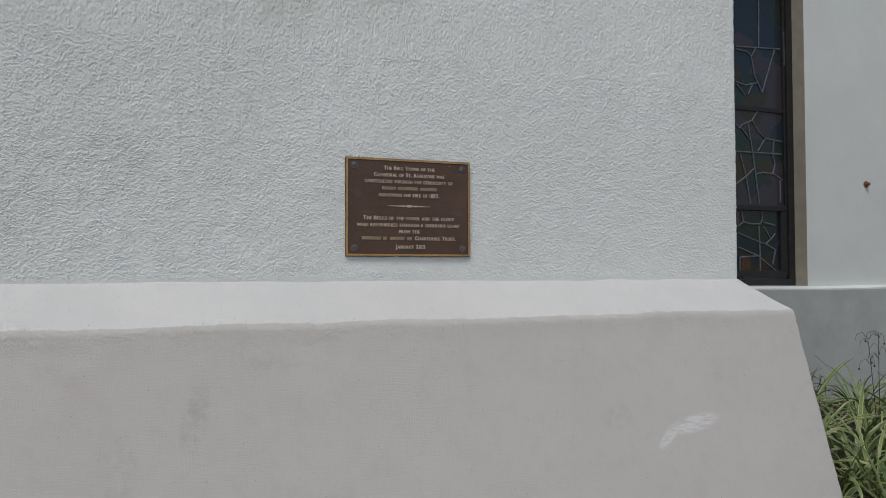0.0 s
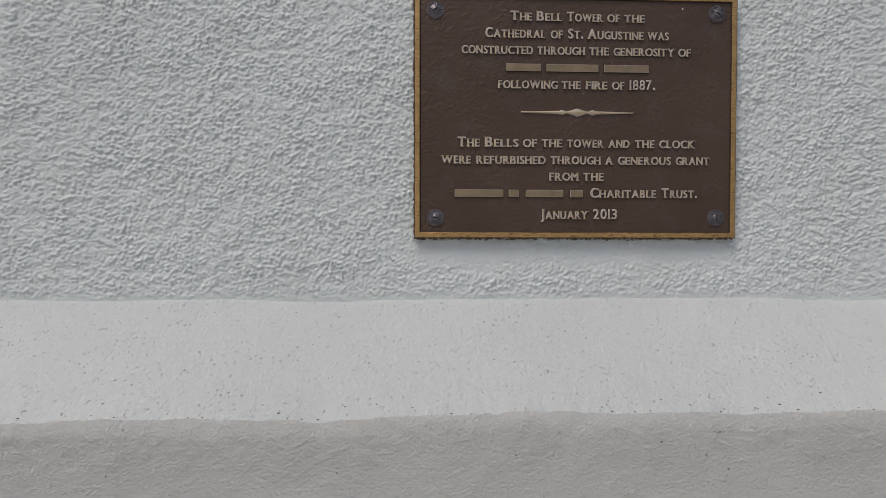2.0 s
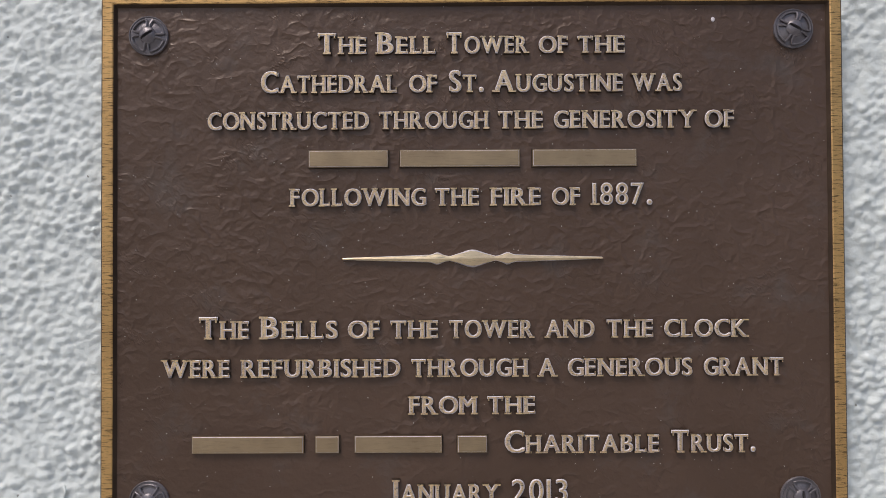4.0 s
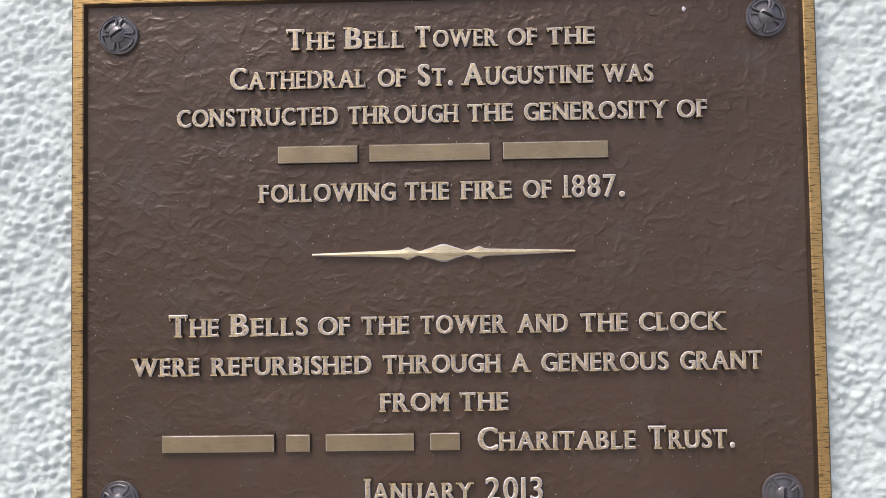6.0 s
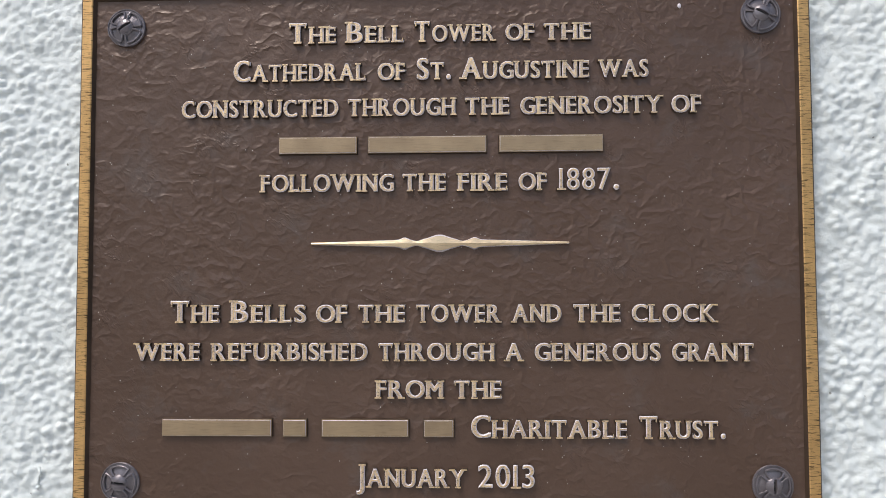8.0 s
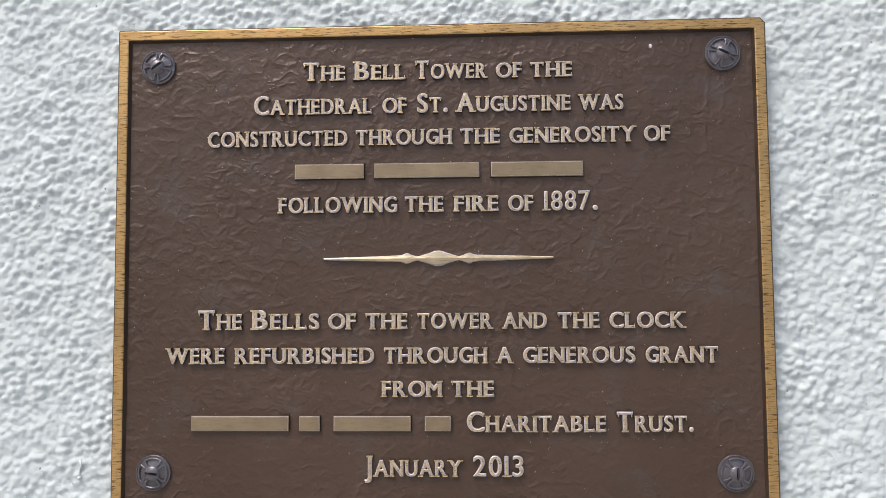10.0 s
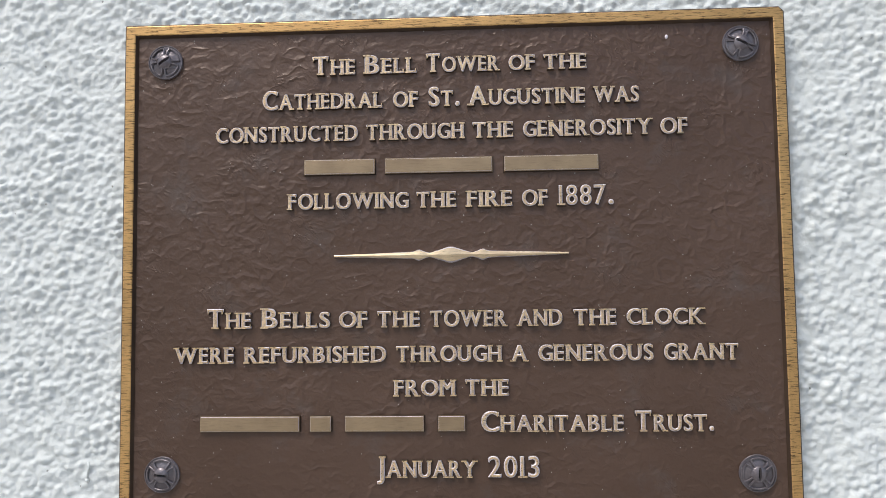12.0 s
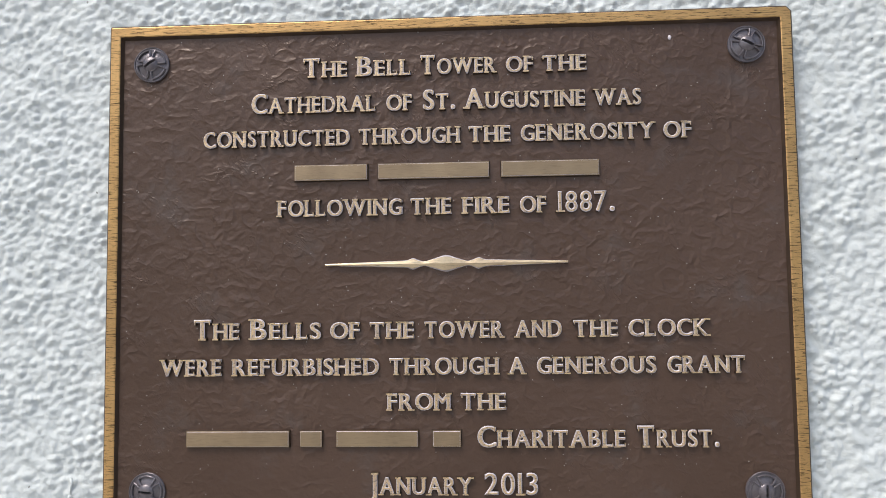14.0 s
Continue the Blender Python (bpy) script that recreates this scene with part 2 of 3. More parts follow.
PAVING = plain("grey_concrete_paving", (0.33, 0.32, 0.30), (0.27, 0.265, 0.25), 0.85, 1.2, 0, 0.4, 0.01)


# ------------------------------------------------------------------ mesh helpers
def part(name, bm, material, parent=None, label=""):
    """Links a bmesh as one mesh object, under parent if there is one."""
    me = bpy.data.meshes.new(name)
    bm.to_mesh(me)
    bm.free()
    for m in material if isinstance(material, (list, tuple)) else [material]:
        me.materials.append(m)
    ob = new(name, me)
    ob.parent = parent
    return tagged(ob, label)


def box(bm, a, b, bevel=0.0):
    """A box between two corners."""
    made = bmesh.ops.create_cube(bm, size=1.0)["verts"]
    for v in made:
        v.co = Vector([(a[i] + b[i]) / 2 + v.co[i] * (b[i] - a[i]) for i in range(3)])
    if bevel:
        edges = list({e for v in made for e in v.link_edges})
        bmesh.ops.bevel(bm, geom=edges, offset=bevel, segments=2, affect="EDGES", profile=0.5)
    return bm


def boxed(a, b, bevel=0.0):
    return box(bmesh.new(), a, b, bevel)


def lathe(bm, profile, turns=28, centre=(0, 0, 0)):
    """Turns (radius, height) pairs about the y axis; height goes towards -y."""
    rings = []
    for r, h in profile:
        rings.append([bm.verts.new((centre[0] + r * math.cos(2 * math.pi * k / turns), centre[1] - h, centre[2] + r * math.sin(2 * math.pi * k / turns)))
                      for k in range(turns)])
    for a, b in zip(rings, rings[1:]):
        for k in range(turns):
            bm.faces.new((a[k], a[(k + 1) % turns], b[(k + 1) % turns], b[k]))
    bm.faces.new(rings[-1])
    return bm


def tube(bm, points, radius, sides=5, taper=1.0):
    """A bent rod through the points."""
    pts, rings = [Vector(p) for p in points], []
    for i, p in enumerate(pts):
        way = (pts[min(i + 1, len(pts) - 1)] - pts[max(i - 1, 0)]).normalized()
        u = way.cross((0.3, 1, 0.2)).normalized()
        w = way.cross(u)
        r = radius * (1 + (taper - 1) * i / max(1, len(pts) - 1))
        rings.append([bm.verts.new(p + r * (u * math.cos(2 * math.pi * k / sides) + w * math.sin(2 * math.pi * k / sides))) for k in range(sides)])
    for a, b in zip(rings, rings[1:]):
        for k in range(sides):
            bm.faces.new((a[k], a[(k + 1) % sides], b[(k + 1) % sides], b[k]))
    bm.faces.new(rings[0][::-1])
    bm.faces.new(rings[-1])
    return bm


LATTICE = np.random.RandomState(7).rand(1024, 1024)


def grain(u, v):
    """Smooth value noise, 0 to 1, for arrays of coordinates in cells."""
    iu, iv = np.floor(u).astype(int), np.floor(v).astype(int)
    fu, fv = u - iu, v - iv
    fu, fv = fu * fu * fu * (fu * (6 * fu - 15) + 10), fv * fv * fv * (fv * (6 * fv - 15) + 10)
    a, b, c, d = (LATTICE[(iu + i) % 1024, (iv + j) % 1024] for i, j in ((0, 0), (1, 0), (0, 1), (1, 1)))
    return (a * (1 - fu) + b * fu) * (1 - fv) + (c * (1 - fu) + d * fu) * fv


def domes(u, v, shift, reach=0.75):
    """Rounded pebbles of uneven height, one to a cell, 0 to 1; reach: how far the largest spread."""
    iu, iv = np.floor(u).astype(int), np.floor(v).astype(int)
    best = np.zeros(u.shape)
    for i in (-1, 0, 1):
        for j in (-1, 0, 1):
            a, b = (iu + i + shift) % 1024, (iv + j + 3 * shift) % 1024
            du, dv = u - (iu + i + 0.1 + 0.8 * LATTICE[a, b]), v - (iv + j + 0.1 + 0.8 * LATTICE[b, a])
            size = 0.35 + 0.65 * LATTICE[(a + 311) % 1024, (b + 97) % 1024]
            best = np.maximum(best, size * np.clip(1 - (du * du + dv * dv) / (reach * (0.45 + size)), 0, 1))
    return best


def sheet(name, places, materials, rows_of=None, arris=None):
    """A grid mesh from an array of places [row, column, 3]; rows_of: the material slot of each row of faces; arris: a row that is a sharp edge."""
    rows, cols = places.shape[:2]
    idx = np.arange(rows * cols).reshape(rows, cols)
    quads = np.stack([idx[:-1, :-1], idx[:-1, 1:], idx[1:, 1:], idx[1:, :-1]], -1).reshape(-1, 4)
    me = bpy.data.meshes.new(name)
    me.vertices.add(rows * cols)
    me.vertices.foreach_set("co", places.astype(np.float32).ravel())
    me.loops.add(quads.size)
    me.loops.foreach_set("vertex_index", quads.astype(np.int32).ravel())
    me.polygons.add(len(quads))
    me.polygons.foreach_set("loop_start", np.arange(0, quads.size, 4, dtype=np.int32))
    for m in materials:
        me.materials.append(m)
    if rows_of is not None:
        me.polygons.foreach_set("material_index", np.repeat(np.array(rows_of, np.int32), cols - 1))
    me.polygons.foreach_set("use_smooth", np.ones(len(quads), bool))
    me.update(calc_edges=True)
    me.validate()
    if arris is not None:
        ends = np.empty(len(me.edges) * 2, np.int32)
        me.edges.foreach_get("vertices", ends)
        me.attributes.new("sharp_edge", "BOOLEAN", "EDGE").data.foreach_set("value", (ends.reshape(-1, 2) // cols == arris).all(axis=1))
    return new(name, me)


def stops(*spans):
    """Steps along an axis: (from, to, step) spans joined end to end."""
    out = [np.linspace(a, b, max(2, int(round((b - a) / s)) + 1))[:-1] for a, b, s in spans]
    return np.r_[np.concatenate(out), spans[-1][1]]


# ------------------------------------------------------------------ the tower
CORNER_X, LEDGE_Z, LEDGE_OUT, EDGE_Z, BATTER, BACK_Y = 1.924, 1.347, 0.205, 1.181, 0.16, 2.84


def round_corner(s, radius):
    """Along the front to the corner and then back along the side: the places in plan and their outward ways."""
    length = radius * math.pi / 2
    a = np.clip(s / radius, 0, math.pi / 2) if radius else (s > 0) * math.pi / 2
    x = CORNER_X - radius + np.minimum(s, 0) + radius * np.sin(a)
    y = radius * (1 - np.cos(a)) + np.maximum(s - length, 0)
    return x, y, np.sin(a), -np.cos(a)


def tower_wall():
    s = stops((-5.9, -3.75, 0.03), (-3.75, -2.77, 0.0024), (-2.77, -1.37, 0.0019), (-1.37, 0.02, 0.0030), (0.02, BACK_Y, 0.03))
    z = stops((LEDGE_Z - 0.02, 1.97, 0.0019), (1.97, 2.4, 0.0030), (2.4, 3.1, 0.005), (3.1, 6.5, 0.05))
    x, y, nx, ny = round_corner(s, 0.012)
    S, Z = np.meshgrid(s, z)
    U, V = S * 0.956 + Z * 0.292, Z * 0.956 - S * 0.292
    P, Q = S * 0.914 - Z * 0.407, Z * 0.914 + S * 0.407
    lump = domes(U / 0.0088 + 400, V / 0.0068 + 90, 0, 0.21)
    knob = domes(P / 0.0060 + 300, Q / 0.0050 + 500, 200, 0.22)
    wide = grain(U / 0.05 + 5, V / 0.04 + 300)
    clump = np.clip((grain(P / 0.0110 + 200, Q / 0.0080 + 700) - 0.30) / 0.5, 0, 1)
    high = np.maximum(lump * (0.6 + 0.8 * wide) * 0.0035, knob * 0.0020) + clump * 0.0018 + wide * 0.0008
    run = np.clip((grain(S / 0.03 + 11, Z / 0.16 + 50) - 0.80) / 0.1, 0, 1) * 0.0012
    # smoother by the plaque's lower edge and next to the ledge
    under = np.exp(-((Z - 1.435) / 0.03) ** 2) * np.clip((0.40 - np.abs(S + CORNER_X)) / 0.14, 0, 1) * 0.65
    foot = np.exp(-((Z - LEDGE_Z) / 0.016) ** 2) * 0.7
    high = (high + run) * (1 - np.maximum(under, foot)) + 0.0006 * np.sin(S * 31) * foot
    slow = 0.004 * (grain(S / 0.6, Z / 0.5) - 0.5)
    out = high + slow - 0.0035
    places = np.stack([x + nx * out, y + ny * out, Z], -1)
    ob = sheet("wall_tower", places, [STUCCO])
    return tagged(ob, "white painted rough stucco tower wall above a sloped ledge", "wall", kind="structure")


def edge_wave(s):
    """How far the hand-trowelled front edge of the ledge wavers up and down."""
    slow = (grain(s / 0.30 + 2, s * 0 + 4) - 0.5) * 0.010 + (grain(s / 0.045 + 8, s * 0 + 9) - 0.5) * 0.005
    return slow + (grain(s / 0.012 + 77, s * 0 + 31) - 0.5) * 0.003 + 0.004 * np.clip(s + 2.2, -2, 1.5)


def tower_plinth():
    s = stops((-5.9, -3.6, 0.03), (-3.6, -0.006, 0.006), (-0.006, 0.006, 0.006), (0.006, BACK_Y, 0.03))
    x = CORNER_X + np.minimum(s, 0)
    y = np.maximum(s, 0)
    nx, ny = np.clip(1 + s / 0.6, 0, 1), -np.clip(1 - s / 0.6, 0, 1)
    prof = [(-0.03, LEDGE_Z + 0.012, 0)] + [(LEDGE_OUT * k, LEDGE_Z + (EDGE_Z - LEDGE_Z) * k, 0) for k in (*np.linspace(0, 0.94, 24), 0.965, 0.98, 0.989, 0.995, 1.0)]
    arris = len(prof) - 1
    prof += [(LEDGE_OUT + 0.0016, EDGE_Z - 0.006, 1), (LEDGE_OUT + 0.0042, EDGE_Z - 0.0130, 1)]
    prof += [(LEDGE_OUT + 0.007 + BATTER * d, EDGE_Z - 0.016 - d, 1) for d in np.r_[np.linspace(0.006, 0.12, 20), np.linspace(0.132, 1.32, 90)]]
    o = np.array([p[0] for p in prof])[:, None]
    zz = np.array([p[1] for p in prof])[:, None]
    S = np.broadcast_to(s, (len(prof), len(s)))
    near = np.exp(-((zz - EDGE_Z) / 0.03) ** 2)
    wave = edge_wave(S)
    rough = (grain(S / 0.07, zz / 0.06) - 0.5) * 0.0018 + (grain(S / 0.02 + 40, zz / 0.02 + 9) - 0.5) * 0.0016
    rough = rough * np.where(zz < EDGE_Z, 1.0, 0.45)
    crumbs = domes(S / 0.010 + 3, np.broadcast_to(zz / 0.009, S.shape), 400) * np.exp(-((zz - EDGE_Z + 0.02) / 0.05) ** 2) * 0.0045 * (zz < EDGE_Z)
    out = o + rough + crumbs
    places = np.stack([x + nx * (out - 0.026 * np.clip(out / LEDGE_OUT, 0, 1)), y + ny * out, zz + near * wave + 0 * S], -1)
    # the band joins the wall in a slightly wavering line
    places[:3, :, 2] += (grain(s / 0.2 + 60, s * 0 + 2) - 0.5) * 0.008
    ob = sheet("wall_plinth", places, [LEDGE, PLINTH], [p[2] for p in prof[1:]], arris)
    return tagged(ob, "battered grey plinth with a smooth white sloped ledge", "plinth", kind="structure")


tower_wall()
tower_plinth()
end = bmesh.new()
outline = [(0.1, -0.14), (0.1, LEDGE_Z), (0.0, LEDGE_Z - 0.006), (-LEDGE_OUT + 0.008, EDGE_Z - 0.006), (-LEDGE_OUT - 0.2, -0.14)]
ends = [[end.verts.new((x, y, z)) for y, z in outline] for x in (-3.975, -3.94)]
end.faces.new(ends[0])
end.faces.new(ends[1][::-1])
for k in range(5):
    end.faces.new((ends[0][k], ends[1][k], ends[1][(k + 1) % 5], ends[0][(k + 1) % 5]))
tagged(part("wall_plinth_end", end, PLINTH), "grey end face of the battered plinth", "plinth", kind="structure")
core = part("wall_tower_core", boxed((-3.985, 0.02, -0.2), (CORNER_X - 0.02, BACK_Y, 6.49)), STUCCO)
tagged(core, "solid body of the white stucco tower behind its face", "wall", kind="structure")

# ------------------------------------------------------------------ the church wall beyond the garden
WIN_L, WIN_R, WIN_B, WIN_T, WIN_Y = 4.15, 5.362, 1.245, 4.75, 3.0
church = bmesh.new()
box(church, (CORNER_X - 0.1, BACK_Y, 1.2), (WIN_L, 3.4, 6.5))
box(church, (WIN_R, BACK_Y, 1.2), (13.0, 3.4, 6.5))
box(church, (WIN_L, BACK_Y, WIN_T), (WIN_R, 3.4, 6.5))
tagged(part("wall_church", church, FAR_WHITE), "smooth white painted church wall with a window opening", "wall", kind="structure")
jamb = bmesh.new()
box(jamb, (WIN_R - 0.004, BACK_Y + 0.002, WIN_B), (WIN_R - 0.0005, 3.2, WIN_T))
tagged(part("trim", jamb, JAMB), "weathered tan painted window reveal in the white wall", "reveal", kind="structure")


def base_wall():
    """The grey foot of the church wall, with a narrow weathered slope on top."""
    bm = bmesh.new()
    prof = [(3.4, WIN_B - 0.006), (BACK_Y - 0.002, WIN_B - 0.008), (BACK_Y - 0.085, 1.212), (BACK_Y - 0.1, 1.198), (BACK_Y - 0.1, -0.2), (3.4, -0.2)]
    rows = [[bm.verts.new((x, y, z + 0.004 * math.sin(3.1 * x))) for y, z in prof] for x in np.linspace(CORNER_X - 0.1, 13.0, 60)]
    for a, b in zip(rows, rows[1:]):
        for k in range(len(prof)):
            f = bm.faces.new((a[k], b[k], b[(k + 1) % len(prof)], a[(k + 1) % len(prof)]))
            f.material_index = 0 if k < 2 else 1
    bmesh.ops.recalc_face_normals(bm, faces=bm.faces)
    return tagged(part("wall_base", bm, [FAR_WHITE, FAR_GREY]), "grey painted base wall with a narrow white sloped top", "wall", kind="structure")


base_wall()


def leaded_window():
    win = tagged(new("window_1"), "tall leaded stained glass window in a dark metal frame", "window", kind="structure")
    win.location = (0, 0, 0)
    y0, y1 = WIN_Y, WIN_Y + 0.07
    fr = lambda nm, a, b, lab="": part(nm, boxed(a, b, 0.004), ALU, win, lab)
    fr("frame_jamb", (WIN_R - 0.085, y0, WIN_B), (WIN_R - 0.004, y1, WIN_T))
    fr("frame_stop", (WIN_R - 0.115, y0 + 0.022, WIN_B + 0.1), (WIN_R - 0.087, y1, WIN_T))
    fr("frame_jamb", (WIN_L, y0, WIN_B), (WIN_L + 0.08, y1, WIN_T))
    fr("frame_head", (WIN_L + 0.08, y0, WIN_T - 0.08), (WIN_R - 0.085, y1, WIN_T))
    fr("frame_sill", (WIN_L + 0.08, y0 - 0.02, WIN_B), (WIN_R - 0.085, y1, WIN_B + 0.065))
    fr("frame_transom", (WIN_L + 0.08, y0 + 0.008, 2.045), (WIN_R - 0.117, y1, 2.10))
    sash = part("hopper_sash", boxed((WIN_L + 0.08, y0 + 0.012, WIN_B + 0.068), (WIN_R - 0.117, y1, WIN_B + 0.155), 0.004), ALU, win)
    part("sash_stile", boxed((WIN_R - 0.185, y0 + 0.014, WIN_B + 0.158), (WIN_R - 0.12, y1, 2.042), 0.004), ALU, sash)
    part("sash_latch", boxed((4.62, y0 - 0.03, 1.318), (4.76, y0 + 0.01, 1.336), 0.004), BLACK, sash)
    part("frame_rail", boxed((WIN_L + 0.08, y0 + 0.03, 3.12), (WIN_R - 0.117, y1, 3.17), 0.003), ALU, win)
    for z0, z1, nm in ((WIN_B + 0.15, 2.05, "pane"), (2.09, 3.13, "pane"), (3.16, WIN_T - 0.07, "pane")):
        part(nm, boxed((WIN_L + 0.07, y0 + 0.045, z0), (WIN_R - 0.09, y0 + 0.055, z1)), GLASS, win)
    part("amber_pane", boxed((4.66, y0 + 0.038, 1.40), (4.78, y0 + 0.044, 1.57), 0.002), AMBER, win, "small amber glass piece")
    part("cover_bead", boxed((WIN_R - 0.104, y0 + 0.016, 3.65), (WIN_R - 0.096, y0 + 0.022, 4.02)), LEAD, win)

    def came(*pts, r=0.0085):
        part("lead_came", tube(bmesh.new(), [(x, y0 + 0.040, z) for x, z in pts], r, 6), LEAD, win)

    came((4.63, 3.80), (5.22, 3.83))
    came((4.93, 3.81), (4.94, 4.34))
    came((4.89, 3.81), (4.83, 3.71), (4.87, 3.50), (4.97, 3.33))
    came((4.63, 3.77), (4.77, 3.76), (4.83, 3.71))
    came((5.15, 3.82), (5.05, 3.55), (4.97, 3.33))
    came((4.62, 3.42), (4.74, 3.39), (4.90, 3.43))
    came((4.63, 3.39), (4.73, 3.29))
    came((4.84, 3.41), (4.78, 3.30))
    came((4.92, 3.15), (4.83, 3.02), (4.69, 2.96), (4.65, 2.92), (4.62, 2.96))
    came((4.67, 2.94), (4.80, 2.80))
    came((4.77, 3.00), (4.82, 2.73), (4.86, 2.46), (4.91, 2.12))
    came((4.83, 3.02), (4.90, 2.91), (5.00, 2.83), (4.90, 2.69))
    came((5.00, 2.83), (5.23, 2.81))
    came((4.61, 2.67), (4.86, 2.67), (5.22, 2.67))
    came((5.12, 2.83), (5.10, 2.65), (5.13, 2.56), (5.10, 2.45))
    came((4.60, 2.32), (4.74, 2.41), (4.86, 2.51))
    came((4.66, 2.65), (4.74, 2.39), (4.79, 2.12))
    came((4.86, 2.44), (4.97, 2.46), (5.11, 2.45), (5.23, 2.39))
    came((5.20, 2.39), (5.20, 2.14))
    came((4.67, 2.03), (4.69, 1.92), (4.62, 1.87))
    came((4.69, 1.92), (4.81, 1.90), (4.92, 1.90), (4.95, 1.95), (4.93, 2.03))
    came((4.96, 1.92), (5.12, 1.89))
    came((4.62, 1.80), (4.80, 1.74), (5.00, 1.68), (5.13, 1.62))
    came((4.90, 1.88), (4.91, 1.57), (4.91, 1.38))
    came((4.97, 1.87), (5.06, 1.74), (4.99, 1.69))
    came((5.06, 1.74), (5.12, 1.80))
    came((4.62, 1.65), (4.88, 1.56), (5.12, 1.40))
    came((5.12, 1.62), (5.08, 1.47))
    came((4.63, 1.54), (4.89, 1.56))
    came((4.64, 1.54), (4.64, 1.39))
    return win


leaded_window()

bolt = tagged(new("wall_bolt"), "rusty iron bolt stub with a stain on the white wall", "bolt")
bolt.location = (6.22, BACK_Y, 2.357)
part("washer", lathe(bmesh.new(), [(0.036, -0.002), (0.036, 0.006), (0.030, 0.010), (0.016, 0.011)], 18), RUST, bolt)
part("shank", lathe(bmesh.new(), [(0.018, 0.008), (0.018, 0.045), (0.012, 0.05)], 12), RUST, bolt)

# Small block for an unidentified dark sliver on the corner.
clip = tagged(part("corner_sliver", boxed((CORNER_X - 0.006, -0.007, 1.655), (CORNER_X + 0.010, 0.02, 1.722), 0.003), BLACK), "small black sliver on the tower corner", "clip")

# ------------------------------------------------------------------ ground
gb = bmesh.new()
bmesh.ops.create_grid(gb, x_segments=40, y_segments=40, size=600)
tagged(part("ground", gb, PAVING), "grey concrete paving reaching away from the tower", "ground", kind="structure")
bed = bmesh.new()
bmesh.ops.create_grid(bed, x_segments=90, y_segments=50, size=0.5)
for v in bed.verts:
    x, y = 2.1 + (v.co.x + 0.5) * 8.0, -1.6 + (v.co.y + 0.5) * 4.4
    rim = min(1.0, 8 * (0.5 - abs(v.co.x)), 8 * (0.5 - abs(v.co.y)))
    v.co = (x, y, 0.006 + rim * (0.03 + 0.035 * noise.noise((x * 3, y * 3, 0)) + 0.02 * noise.noise((x * 11, y * 11, 4))))
tagged(part("garden_bed", bed, MULCH), "dark mulched garden bed beside the plinth", "garden bed", kind="structure")


# ------------------------------------------------------------------ plants
def strap(length, width, droop, twist, seed):
    """One strap leaf that rises from the origin along +x and bends over."""
    bm = bmesh.new()
    uv = bm.loops.layers.uv.new("UVMap")
    rnd = random.Random(seed)
    n, rows, ang, p = 11, [], radians(80), Vector((0, 0, 0))
    for i in range(n):
        f = i / (n - 1)
        w = width * (0.55 + 1.6 * f) * (1 - f) ** 0.62 if f < 1 else 0.0006
        w = max(w, 0.0006)
        roll = twist * f
        side = Vector((0, math.cos(roll), math.sin(roll)))
        fold = Vector((-math.sin(ang), 0, math.cos(ang))) * w * 0.28
        rows.append([bm.verts.new(p - side * w + fold), bm.verts.new(p - side * w * 0.45 + fold * 0.4), bm.verts.new(p), bm.verts.new(p + side * w * 0.45 + fold * 0.4), bm.verts.new(p + side * w + fold)])
        ang -= radians(droop) / n * (0.4 + 1.3 * f) + rnd.uniform(-0.04, 0.04)
        p = p + Vector((math.cos(ang), rnd.uniform(-0.05, 0.05), math.sin(ang))) * length / n
    for i, (a, b) in enumerate(zip(rows, rows[1:])):
        for k in range(4):
            f = bm.faces.new((a[k], a[k + 1], b[k + 1], b[k]))
            f.smooth = True
            for loop, (u, v) in zip(f.loops, ((k, i), (k + 1, i), (k + 1, i + 1), (k, i + 1))):
                loop[uv].uv = (u / 4, v / (n - 1))
    me = bpy.data.meshes.new("leaf")
    bm.to_mesh(me)
    bm.free()
    return me


LEAVES = [strap(0.50 + 0.045 * k, 0.0095 + 0.0026 * (k % 4), 45 + 20 * (k % 7), 0.5 * ((k * 7) % 5 - 2), k) for k in range(9)]
DEAD = [strap(0.30 + 0.05 * k, 0.009, 150 + 22 * k, 0.9 * (k - 2), 40 + k) for k in range(5)]
for me in LEAVES:
    me.materials.append(LEAF)
for me in DEAD:
    me.materials.append(DRY)


def flax_lily(x, y, size, count, seed):
    rnd = random.Random(seed)
    plant = tagged(new("flax_lily"), "clump of green and cream striped strap leaves with dry brown bases", "plant", "plants beside the plinth")
    plant.location = (x, y, 0.02)
    for k in range(count):
        dead = k % 5 in (2, 4)
        ob = new("dry_leaf" if dead else "leaf", rnd.choice(DEAD if dead else LEAVES))
        ob.parent = plant
        turn = 2.4 * k + rnd.uniform(-0.4, 0.4)
        lean = rnd.uniform(-0.12, 0.75) if not dead else rnd.uniform(0.3, 1.0)
        r = rnd.uniform(0.0, 0.07)
        grow = size * rnd.uniform(0.72, 1.12)
        m = Matrix.Rotation(turn, 4, "Z") @ Matrix.Translation((r, 0, 0)) @ Matrix.Rotation(lean, 4, "Y") @ Matrix.Scale(grow, 4)
        ob.matrix_basis = m
    return plant


BED = random.Random(21)
